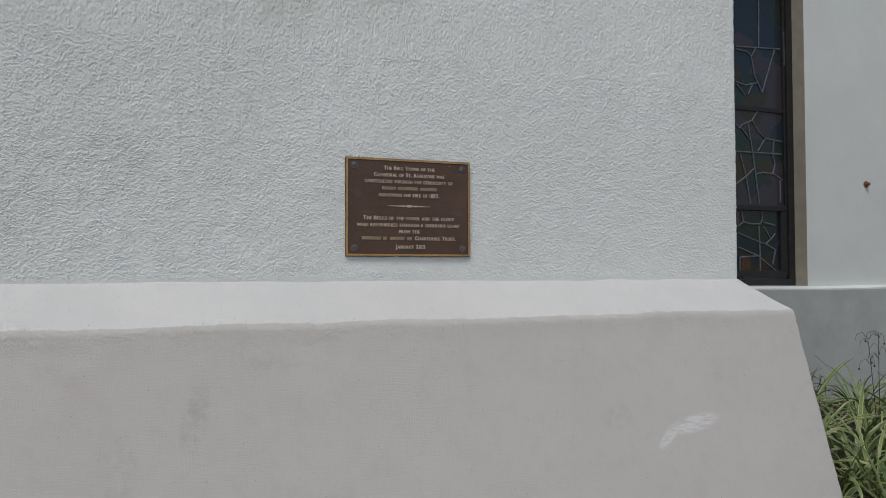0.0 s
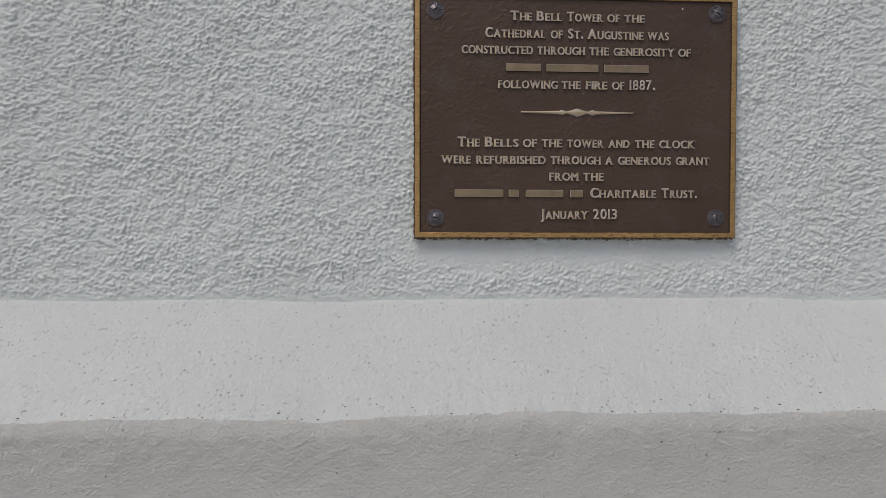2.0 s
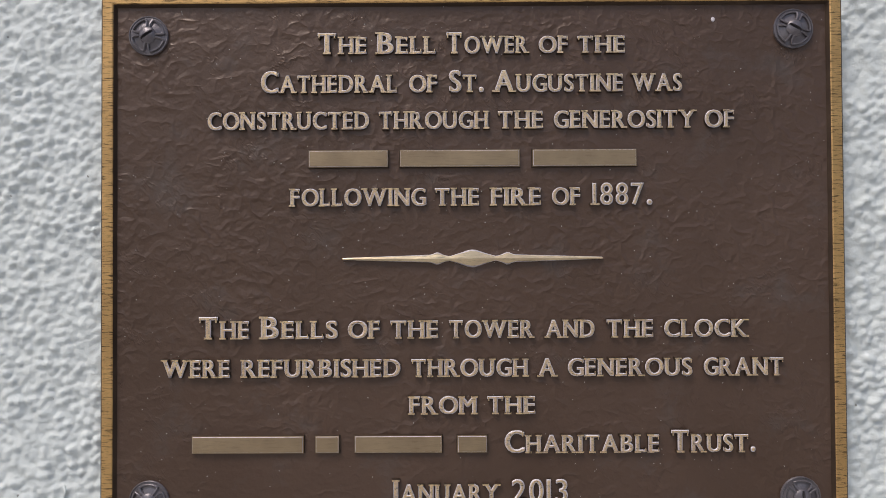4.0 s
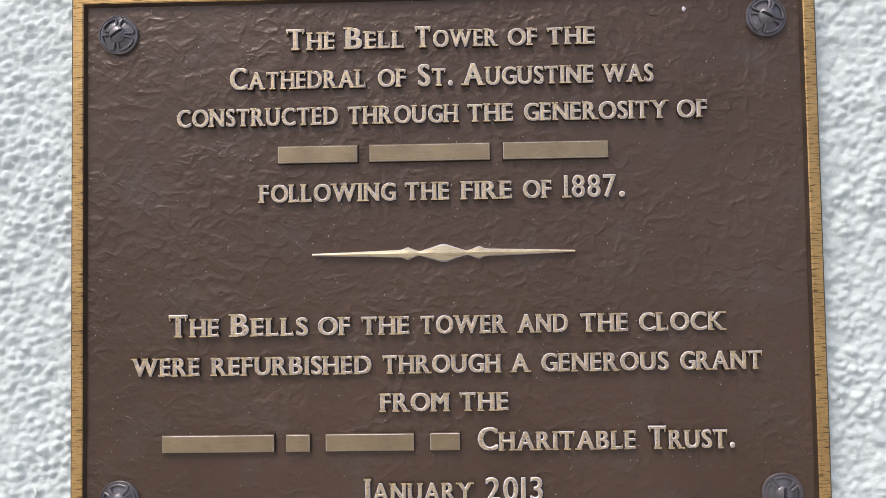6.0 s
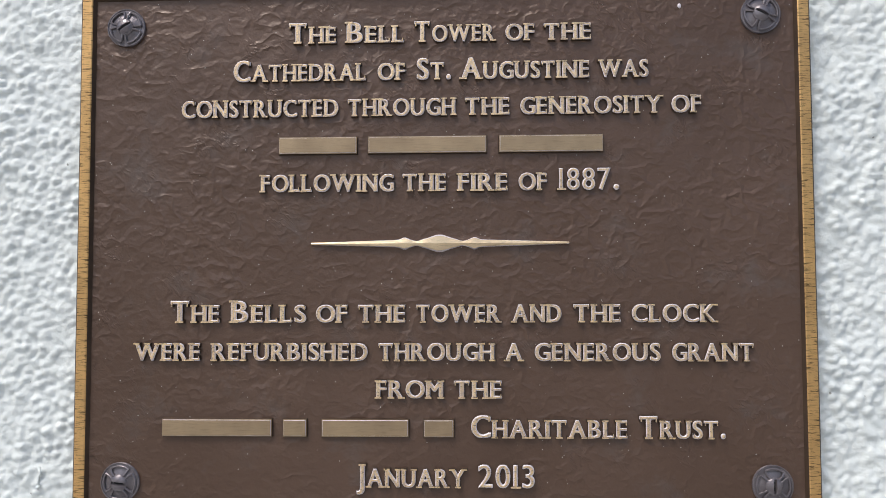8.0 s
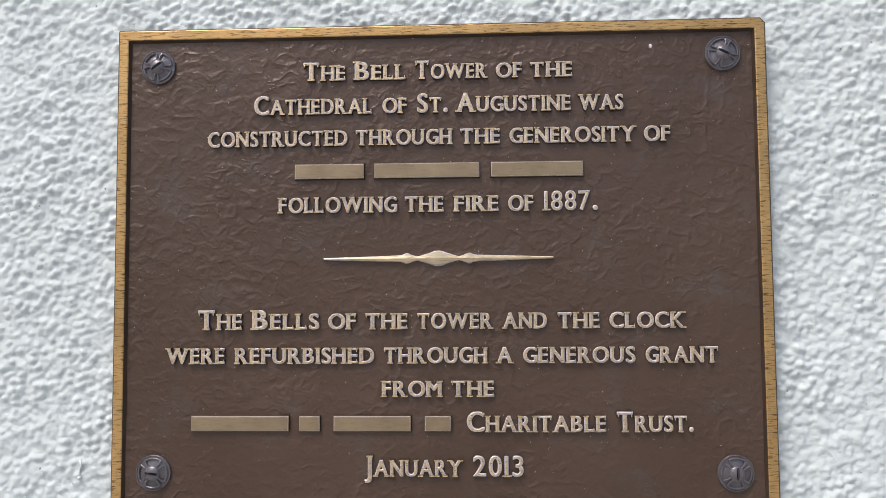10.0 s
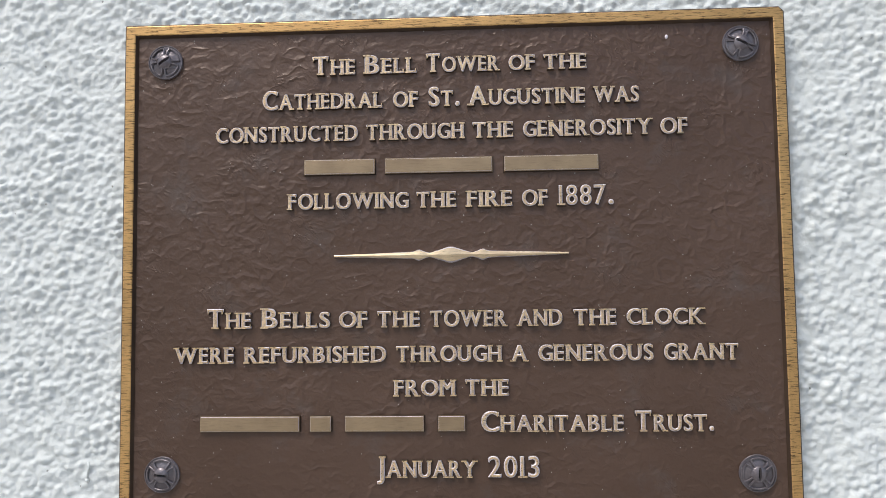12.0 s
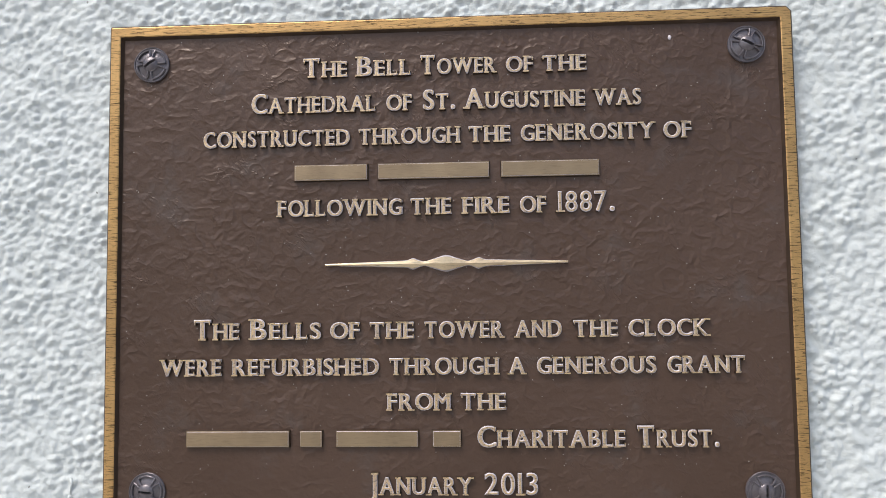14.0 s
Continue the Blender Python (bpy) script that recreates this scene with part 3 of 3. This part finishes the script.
spots = [(2.75, -0.35), (2.95, 0.05), (3.2, -0.2), (2.72, 0.45), (3.15, 0.42), (3.5, 0.1), (3.75, -0.3), (3.55, 0.6), (3.0, 0.95), (3.95, 0.3), (4.1, 0.85), (3.5, 1.15), (4.5, 0.55), (4.45, 1.3), (3.95, 1.6), (3.2, 1.5), (3.6, 2.0), (4.3, 2.1), (4.9, 1.8), (5.0, 1.1), (5.4, 2.3), (4.75, 0.2), (2.62, 0.0)]
for k, (x, y) in enumerate(spots):
    flax_lily(x + BED.uniform(-0.06, 0.06), y + BED.uniform(-0.06, 0.06), BED.uniform(0.85, 1.1), 44, 100 + k)


def seed_stalk(x, y, z, seed):
    """A dry flower stalk: a thin stem with hooked twigs and a few dark capsules."""
    rnd = random.Random(seed)
    plant = tagged(new("seed_stalk"), "thin dry flower stalk with small dark seed capsules", "plant stalk", "stalks over the striped leaves")
    plant.location = (x, y, 0.02)
    bend = rnd.uniform(-0.2, 0.2)
    line = [(bend * f * f, 0.04 * f, z * f) for f in np.linspace(0, 1, 8)]
    part("stem", tube(bmesh.new(), line, 0.004, 5, 0.5), STALK, plant)
    for k in range(6):
        f = rnd.uniform(0.72, 1.0)
        a, p = rnd.uniform(0, 6.28), Vector((bend * f * f, 0.04 * f, z * f))
        q = Vector((math.cos(a), math.sin(a), 0)) * rnd.uniform(0.05, 0.11)
        part("twig", tube(bmesh.new(), [p, p + q * 0.5 + Vector((0, 0, 0.05)), p + q + Vector((0, 0, 0.03)), p + q * 1.15 - Vector((0, 0, 0.02))], 0.0022, 4, 0.6), STALK, plant)
        if k % 2:
            bm = bmesh.new()
            bmesh.ops.create_icosphere(bm, subdivisions=1, radius=0.009, matrix=Matrix.Translation(p + q * 1.15 - Vector((0, 0, 0.03))))
            part("capsule", bm, STALK, plant)


for k, (x, y, z) in enumerate(((4.12, 0.95, 0.90), (4.2, 1.05, 0.84), (3.05, 0.65, 0.60))):
    seed_stalk(x, y, z, 300 + k)


# ------------------------------------------------------------------ paint runs on the stucco
RUNS = (((-0.488, 1.507), (-0.485, 1.498), (-0.479, 1.487)), ((-0.462, 1.495), (-0.454, 1.492), (-0.447, 1.488), (-0.443, 1.496)), ((-0.457, 1.421), (-0.460, 1.415), (-0.452, 1.416)),
        ((-0.440, 1.405), (-0.438, 1.392)), ((-0.419, 1.411), (-0.419, 1.395)), ((-0.405, 1.418), (-0.393, 1.422), (-0.373, 1.425), (-0.370, 1.435)))
MORE_RUNS = (((-0.360, 1.435), (-0.351, 1.433), (-0.344, 1.425)), ((-0.525, 1.405), (-0.511, 1.410), (-0.496, 1.415)), ((-0.477, 1.417), (-0.465, 1.423)), ((-0.325, 1.414), (-0.323, 1.404)),
             ((-0.470, 1.524), (-0.463, 1.511)), ((-0.501, 1.514), (-0.489, 1.508), (-0.479, 1.498)), ((-0.393, 1.479), (-0.389, 1.474)), ((-0.340, 1.512), (-0.341, 1.496)))
runs, RUN = bmesh.new(), random.Random(31)
for line in RUNS + MORE_RUNS:
    bent = []
    for (x0, z0), (x1, z1) in zip(line, line[1:]):
        bent += [(x0 + (x1 - x0) * f + RUN.gauss(0, 0.0011), -0.0016 - RUN.uniform(0, 0.0006), z0 + (z1 - z0) * f + RUN.gauss(0, 0.0011)) for f in (0, 0.25, 0.5, 0.75)]
    bent.append((line[-1][0], -0.0020, line[-1][1]))
    tube(runs, bent, 0.0012, 6, 0.8)
    bmesh.ops.create_icosphere(runs, subdivisions=2, radius=0.0020, matrix=Matrix.Translation(bent[-1]))
for f in runs.faces:
    f.smooth = True
tagged(part("paint_runs", runs, STUCCO), "dried white paint runs and drips on rough stucco", "paint drips", kind="stuff")

def edge_grit():
    """Dark crumbs of mortar and dirt lodged along the front edge of the ledge."""
    bm, rnd = bmesh.new(), random.Random(5)
    seats = [rnd.uniform(-1.9, 1.2) for _ in range(16)]
    for k in range(300):
        x = rnd.choice(seats) + rnd.gauss(0, 0.07) if k % 3 else rnd.uniform(-1.9, 1.3)
        r, s = rnd.uniform(0.0008, 0.0021), np.array([x - CORNER_X])
        if k % 3:
            down = abs(rnd.gauss(0, 0.012))
            y, z = -(LEDGE_OUT + 0.006 + BATTER * down), EDGE_Z - 0.016 - down
        else:
            back = min(0.16, abs(rnd.gauss(0, 0.010)) + 0.001)
            y, z = back - LEDGE_OUT, EDGE_Z + back * (LEDGE_Z - EDGE_Z) / LEDGE_OUT
        z += float(edge_wave(s)[0]) * math.exp(-((z - EDGE_Z) / 0.03) ** 2)
        bmesh.ops.create_icosphere(bm, subdivisions=1, radius=r, matrix=Matrix.Translation((x, y, z)) @ Matrix.Diagonal((1.3, 1, 0.7, 1)))
    tagged(part("grit", bm, GRIT), "dark mortar crumbs along the edge of the ledge", "grit", kind="stuff")


edge_grit()

# ------------------------------------------------------------------ the plaque
PX, PZ, PW, PH, RIM = 0.0, 1.6934, 0.610, 0.456, 0.0106
BACK, FACE, TOP, FRONT = 0.004, -0.0110, -0.0142, -0.0150
plaque = tagged(new("bronze_plaque"), "dark brown cast bronze plaque with gilt rim and lettering on stucco", "plaque")
plaque.location = (PX, 0, PZ)


def rim_loop(inset, y, cut=0.0045):
    """The outline of the plaque at that inset; the corners are eased a little."""
    w, h, pts = PW / 2 - inset, PH / 2 - inset, []
    c = max(0.0008, cut - inset * 0.5)
    for sx, sz in ((-1, -1), (1, -1), (1, 1), (-1, 1)):
        k = c if (sx, sz) == (1, 1) else c * 0.25
        a, b = Vector((sx * (w - k), y, sz * h)), Vector((sx * w, y, sz * (h - k)))
        pts += [b, a] if sx * sz > 0 else [a, b]
    return pts


def ordered(inset, y):
    pts = rim_loop(inset, y)
    return sorted(pts, key=lambda p: math.atan2(p.z, p.x))


def loops(rings, cap=False):
    bm = bmesh.new()
    made = [[bm.verts.new(p) for p in ring] for ring in rings]
    for a, b in zip(made, made[1:]):
        for k in range(len(a)):
            bm.faces.new((a[k], a[(k + 1) % len(a)], b[(k + 1) % len(a)], b[k]))
    if cap:
        bm.faces.new(made[-1])
    return bm


part("edge", loops([ordered(0.001, BACK), ordered(0, -0.004), ordered(0, FRONT + 0.0016), ordered(0.0014, FRONT + 0.0002)]), RIM_SIDE, plaque, "dark bronze outer edge")
part("rim", loops([ordered(0.0014, FRONT + 0.0002), ordered(0.0019, FRONT), ordered(RIM - 0.0012, FRONT), ordered(RIM - 0.0004, FRONT + 0.0006)]), GOLD, plaque, "worn brushed gold raised rim")
part("inner_slope", loops([ordered(RIM - 0.0004, FRONT + 0.0006), ordered(RIM + 0.0016, FACE)]), RIM_SIDE, plaque)


def field():
    """The recessed leathery ground of the casting."""
    w, h = PW / 2 - RIM - 0.0008, PH / 2 - RIM - 0.0008
    X, Z = np.meshgrid(np.arange(-w, w + 1e-6, 2 * w / 260), np.arange(-h, h + 1e-6, 2 * h / 190))
    warp = 1.6 * grain(X / 0.03 + 400, Z / 0.03 + 300)
    crease = np.abs(grain(X / 0.0040 + 300 + warp, Z / 0.0064 + 200 + warp) - 0.5) * 2
    worn = np.clip((grain(X / 0.07 + 120, Z / 0.06 + 80) - 0.28) * 2.2, 0.3, 1)
    out = (np.clip(0.30 - crease, 0, 1) * 0.0006 + grain(X / 0.0035 + 500, Z / 0.0035 + 500) * 0.0004) * worn
    ob = sheet("field", np.stack([X, FACE + 0.0003 - out, Z], -1), [FIELD])
    ob.parent = plaque
    return tagged(ob, "dark brown leathery bronze ground")


field()

# strokes that get a serif: (place across the letter, at the foot, at the head)
SERIFS = {"T": ((0.5, 1, 0),), "H": ((0.12, 1, 1), (0.88, 1, 1)), "E": ((0.14, 1, 1),), "B": ((0.12, 1, 1),), "L": ((0.16, 1, 1),), "W": ((0.06, 0, 1), (0.94, 0, 1), (0.5, 0, 1)),
          "R": ((0.13, 1, 1), (0.9, 1, 0)), "F": ((0.16, 1, 1),), "A": ((0.07, 1, 0), (0.93, 1, 0)), "D": ((0.12, 1, 1),), "U": ((0.1, 0, 1), (0.9, 0, 1)), "I": ((0.5, 1, 1),),
          "N": ((0.1, 1, 1), (0.9, 0, 1)), "Y": ((0.08, 0, 1), (0.92, 0, 1), (0.5, 1, 0)), "K": ((0.13, 1, 1), (0.9, 1, 1)), "M": ((0.1, 1, 1), (0.9, 1, 1)), "J": ((0.75, 0, 1),), "1": ((0.6, 1, 0),)}
GLYPH, STEM = {}, 0.052


def glyphs(chars):
    """Flat outlines of the characters, in cap heights, as (vertices, faces, left, right)."""
    made = {}
    for ch in chars:
        data = bpy.data.curves.new("type", "FONT")
        data.body, data.size, data.resolution_u, data.fill_mode = ch, 1.0, 5, "FRONT"
        data.offset, data.extrude, data.bevel_depth, data.bevel_resolution = -0.018, 0.03, 0.036, 1
        made[ch] = new("type", data)
    dg = bpy.context.evaluated_depsgraph_get()
    dg.update()
    cap = None
    for ch in ["H"] + [c for c in chars if c != "H"]:
        ob = made[ch]
        me = bpy.data.meshes.new_from_object(ob.evaluated_get(dg), depsgraph=dg)
        co = [v.co.copy() for v in me.vertices]
        if cap is None:
            low, cap = min(c.y for c in co), max(c.y for c in co) - min(c.y for c in co)
        co = [(c.x / cap, (c.y - low) / cap, max(0.0, c.z / 0.066)) for c in co]
        GLYPH[ch] = (co, [tuple(p.vertices) for p in me.polygons], min(c[0] for c in co), max(c[0] for c in co))
        bpy.data.meshes.remove(me)
    for ob in made.values():
        data = ob.data
        bpy.data.objects.remove(ob)
        bpy.data.curves.remove(data)


glyphs(sorted(set("HTEBLOWRFCADSUGINYKMJ10238.7" + "VP")))


def gild(bm):
    """Gilt fronts, slopes pale with painted sky sheen, steep flanks dark."""
    bmesh.ops.recalc_face_normals(bm, faces=bm.faces)
    for f in bm.faces:
        f.material_index = 0 if abs(f.normal.y) > 0.8 else 2 if abs(f.normal.y) < 0.25 else 1


def slab(bm, x0, x1, z0, z1, ease=0.0006):
    """A low block with sloped flanks, proud of the ground."""
    low = [bm.verts.new((x, FACE + 0.001, z)) for x, z in ((x0 - ease, z0 - ease), (x1 + ease, z0 - ease), (x1 + ease, z1 + ease), (x0 - ease, z1 + ease))]
    top = [bm.verts.new((x, TOP - 0.0002, z)) for x, z in ((x0, z0), (x1, z0), (x1, z1), (x0, z1))]
    for k in range(4):
        bm.faces.new((low[k], low[(k + 1) % 4], top[(k + 1) % 4], top[k]))
    bm.faces.new(top)


def letter(up, px, pz, size, kx, cap):
    """One raised capital: the outline, and the serifs on its strokes."""
    bm = bmesh.new()
    co, faces, a, b = GLYPH[up]
    # laid three times, a little apart, so that upright strokes come out heavier than level ones
    stem = STEM if up.isalpha() else STEM * 0.5
    for shift, rise in ((-stem, 0.97), (0.0, 1.0), (stem, 0.94)):
        vs = [bm.verts.new((px(u + shift), FACE + 0.001 + (TOP - FACE - 0.001) * w * rise, pz(v))) for u, v, w in co]
        for f in faces:
            try:
                bm.faces.new([vs[i] for i in f])
            except ValueError:
                pass
    bmesh.ops.remove_doubles(bm, verts=bm.verts, dist=0.00001)
    for frac, foot, head in SERIFS.get(up, ()):
        c, half, t = px(a + frac * (b - a)), 0.235 * size * kx, 0.085 * size * cap
        if foot:
            slab(bm, c - half, c + half, pz(0), pz(0) + t)
        if head:
            slab(bm, c - half, c + half, pz(1) - t, pz(1))
    for frac, low in TIPS.get(up, ()):
        c, half = px(a + frac * (b - a)), 0.035 * size * kx
        slab(bm, c - half, c + half, *((pz(0.05), pz(0.27)) if low else (pz(0.73), pz(0.95))))
    gild(bm)
    return part("raised_letter", bm, [TYPE, TYPE_SIDE, RIM_SIDE], plaque)


TIPS = {"T": ((0.05, 0), (0.95, 0)), "E": ((0.93, 0), (0.95, 1)), "F": ((0.95, 0),), "L": ((0.95, 1),), "C": ((0.93, 0),), "G": ((0.92, 0),), "S": ((0.88, 0), (0.1, 1))}


def word(text, x0, x1, z0, cap):
    """A word in capitals and small capitals between x0 and x1, its foot at z0."""
    pen, laid = 0.0, []
    for ch in text:
        up = ch.upper()
        size = 1.3 if ch == "." else 1.0 if ch.isupper() or ch.isdigit() else 0.80
        co, faces, a, b = GLYPH[up]
        wide = 1.18 if ch.isalpha() else 1.0
        laid.append((up, pen, size, wide))
        pen += ((b - a) * wide + (0.22 if up in SERIFS else 0.15)) * size
    kx = (x1 - x0) / (pen - 0.12)
    for up, at, size, wide in laid:
        left = GLYPH[up][2]
        letter(up, lambda u: x0 + (at + (u - left) * wide * size) * kx, lambda v: z0 - PZ + v * size * cap, size, kx, cap)


def bar(x0, x1, z0, cap):
    """A plain raised bar in the place of a personal name."""
    bm = bmesh.new()
    slab(bm, x0 + 0.001, x1 - 0.001, z0 - PZ + 0.0008, z0 - PZ + cap * 0.78, 0.0011)
    edges = [e for e in bm.edges if all(v.co.y < FACE for v in e.verts)]
    bmesh.ops.bevel(bm, geom=edges, offset=0.0007, segments=2, affect="EDGES")
    gild(bm)
    return part("raised_bar", bm, [BAR, TYPE_SIDE, RIM_SIDE], plaque, "gilt raised bar")


# foot of the line, cap height, words with their left and right ends in millimetres; "-" is a bar
LINES = [
    (1.8690, 0.0180, (("The", -126, -86), ("Bell", -77, -29), ("Tower", -20, 47), ("of", 56, 80), ("the", 88, 127))),
    (1.8370, 0.0185, (("Cathedral", -173, -61), ("of", -51, -28), ("St.", -18, 11), ("Augustine", 19, 125), ("was", 133, 173))),
    (1.8068, 0.0185, (("constructed", -217, -84), ("through", -76, 14), ("the", 22, 59), ("generosity", 68, 184), ("of", 192, 216))),
    (1.7750, 0.0185, (("-", -135, -68), ("-", -60, 40), ("-", 49, 136))),
    (1.7435, 0.0185, (("following", -149, -38), ("the", -30, 6), ("fire", 16, 57), ("of", 66, 89), ("1887.", 99, 149))),
    (1.6350, 0.0185, (("The", -224, -183), ("Bells", -173, -111), ("of", -102, -76), ("the", -67, -28), ("tower", -19, 50), ("and", 60, 100), ("the", 110, 148), ("clock", 157, 225))),
    (1.6035, 0.0185, (("were", -254, -199), ("refurbished", -189, -59), ("through", -50, 45), ("a", 54, 68), ("generous", 78, 179), ("grant", 189, 254))),
    (1.5730, 0.0185, (("from", -52, 3), ("the", 12, 51))),
    (1.5412, 0.0185, (("-", -231, -138), ("-", -130, -109), ("-", -98, -25), ("-", -14, 12), ("Charitable", 26, 152), ("Trust.", 162, 231))),
    (1.5010, 0.0190, (("January", -68, 21), ("2013", 31, 77))),
]
for foot, cap, words in LINES:
    for text, left, right in words:
        if text == "-":
            bar(left / 1000, right / 1000, foot, cap)
        else:
            word(text, left / 1000, right / 1000, foot, cap)


def ornament():
    """The long tapered rule with a swelling in the middle and a knot on each side."""
    bm, n, rows = bmesh.new(), 121, []
    for i in range(n):
        x = -0.1065 + 0.213 * i / (n - 1)
        a = abs(x)
        half = 0.0008 + 0.0022 * max(0.0, 1 - max(0, a - 0.03) / 0.077)
        half += 0.0037 * math.exp(-(x / 0.0095) ** 2) + 0.0017 * math.exp(-((a - 0.029) / 0.0035) ** 2)
        half -= 0.0012 * math.exp(-((a - 0.019) / 0.004) ** 2)
        rows.append([bm.verts.new((x, FACE + 0.001, 1.7003 - PZ + s * half * k)) if y0 else bm.verts.new((x, TOP + (0.0002 if k else -0.0007 * min(1, half / 0.004)), 1.7003 - PZ + s * half * k))
                     for s, k, y0 in ((1, 1.15, 1), (1, 0.9, 0), (1, 0.0, 0), (-1, 0.9, 0), (-1, 1.15, 1))])
    for a, b in zip(rows, rows[1:]):
        for k in range(4):
            f = bm.faces.new((a[k], b[k], b[k + 1], a[k + 1]))
            f.material_index = 1 if k in (0, 3) else 0
    bm.faces.new(rows[0])
    bm.faces.new(rows[-1][::-1])
    bmesh.ops.recalc_face_normals(bm, faces=bm.faces)
    return part("ornamental_rule", bm, [RULE, TYPE_SIDE], plaque, "gilt tapered ornamental rule")


ornament()


def rosette(x, z, turn, slot):
    """A round mounting boss with a raised ring and ribs, and a slotted screw head."""
    at = (x, FACE, z - PZ)
    bm = lathe(bmesh.new(), [(0.0162, -0.001), (0.0162, 0.0012), (0.0155, 0.0018), (0.0140, 0.0020), (0.0128, 0.0018), (0.0100, 0.0026), (0.0066, 0.0038), (0.004, 0.0044)], 32, at)
    for f in bm.faces:
        f.smooth = True
    boss = part("rosette", bm, SCREW, plaque, "blue grey oxidised rosette boss")
    for k in range(4):
        a = radians(turn + 90 * k)
        for side in (-1, 1):
            u, w = Vector((math.cos(a), 0, math.sin(a))), Vector((-math.sin(a), 0, math.cos(a)))
            p = [Vector(at) + u * r + w * side * d + Vector((0, -h, 0)) for r, d, h in ((0.0064, 0.0012, 0.0046), (0.0100, 0.0016, 0.0040), (0.0130, 0.0026, 0.0030))]
            part("rib", tube(bmesh.new(), p, 0.00088, 6), SCREW, boss)
        arc = [Vector(at) + Vector((0.0133 * math.cos(t), -0.0029, 0.0133 * math.sin(t))) for t in np.linspace(a + 0.20, a + math.pi / 2 - 0.20, 9)]
        part("petal_edge", tube(bmesh.new(), arc, 0.00088, 6), SCREW, boss)
    part("ring", tube(bmesh.new(), [Vector(at) + Vector((0.0157 * math.cos(t), -0.0018, 0.0157 * math.sin(t))) for t in np.linspace(0, 2 * math.pi, 33)], 0.0007, 6), SCREW, boss)
    # the screw head: two half domes with the slot between them
    head, n, a = bmesh.new(), 22, radians(slot)
    grid = {}
    for i in range(n + 1):
        for j in range(n + 1):
            u, v = 2 * i / n - 1, 2 * j / n - 1
            sx, sz = u * math.sqrt(1 - v * v / 2), v * math.sqrt(1 - u * u / 2)
            h = 0.0044 + 0.0030 * max(0.0, 1 - sx * sx - sz * sz) ** 0.7
            if abs(sz) < 0.14 and abs(sx) < 0.74:
                h -= 0.0024
            qx, qz = 0.0071 * (sx * math.cos(a) - sz * math.sin(a)), 0.0071 * (sx * math.sin(a) + sz * math.cos(a))
            grid[i, j] = head.verts.new((at[0] + qx, at[1] - h, at[2] + qz))
    for i in range(n):
        for j in range(n):
            f = head.faces.new((grid[i, j], grid[i + 1, j], grid[i + 1, j + 1], grid[i, j + 1]))
            u, v = (2 * i + 1) / n - 1, (2 * j + 1) / n - 1
            f.material_index = 1 if abs(v) < 0.12 and abs(u) < 0.70 else 0
    bmesh.ops.recalc_face_normals(head, faces=head.faces)
    part("screw_head", head, [SCREW, SLOT], boss, "slotted screw head")


rosette(-0.2665, 1.8855, -6, 34)
rosette(0.2657, 1.8885, -22, -28)
rosette(-0.2655, 1.5035, 45, -6)
rosette(0.2668, 1.5045, 40, 88)
nick = bmesh.new()
bmesh.ops.create_icosphere(nick, subdivisions=2, radius=0.0018, matrix=Matrix.Translation((0.200, FACE, 1.897 - PZ)) @ Matrix.Diagonal((0.9, 0.5, 1.2, 1)))
part("casting_nick", nick, TYPE_SIDE, plaque, "small pale casting blemish")


def old_sealant():
    """Brown crumbs of old sealant squeezed out below the plaque and down one flank."""
    bm, rnd = bmesh.new(), random.Random(12)
    low, side = PZ - PH / 2, PX - PW / 2
    for k in range(420):
        if k % 4:
            x = rnd.uniform(-0.303, 0.303) if k % 2 else rnd.choice((-0.27, -0.19, -0.11, 0.14, 0.25)) + rnd.gauss(0, 0.02)
            x, z = max(-0.304, min(0.304, x)), low - abs(rnd.gauss(0, 0.0014))
        else:
            x, z = side - abs(rnd.gauss(0, 0.0008)), rnd.uniform(low, low + PH)
        r = rnd.uniform(0.0008, 0.0022)
        m = Matrix.Translation((x, -0.0015, z)) @ Matrix.Rotation(rnd.gauss(0 if k % 4 else 1.57, 0.3), 4, "Y") @ Matrix.Diagonal((rnd.uniform(1, 2.6), 1.2, 0.8, 1))
        bmesh.ops.create_icosphere(bm, subdivisions=1, radius=r, matrix=m)
    tagged(part("sealant_crumbs", bm, SEALANT), "brown crumbs of old sealant round the bronze plaque", "sealant", kind="stuff")


old_sealant()
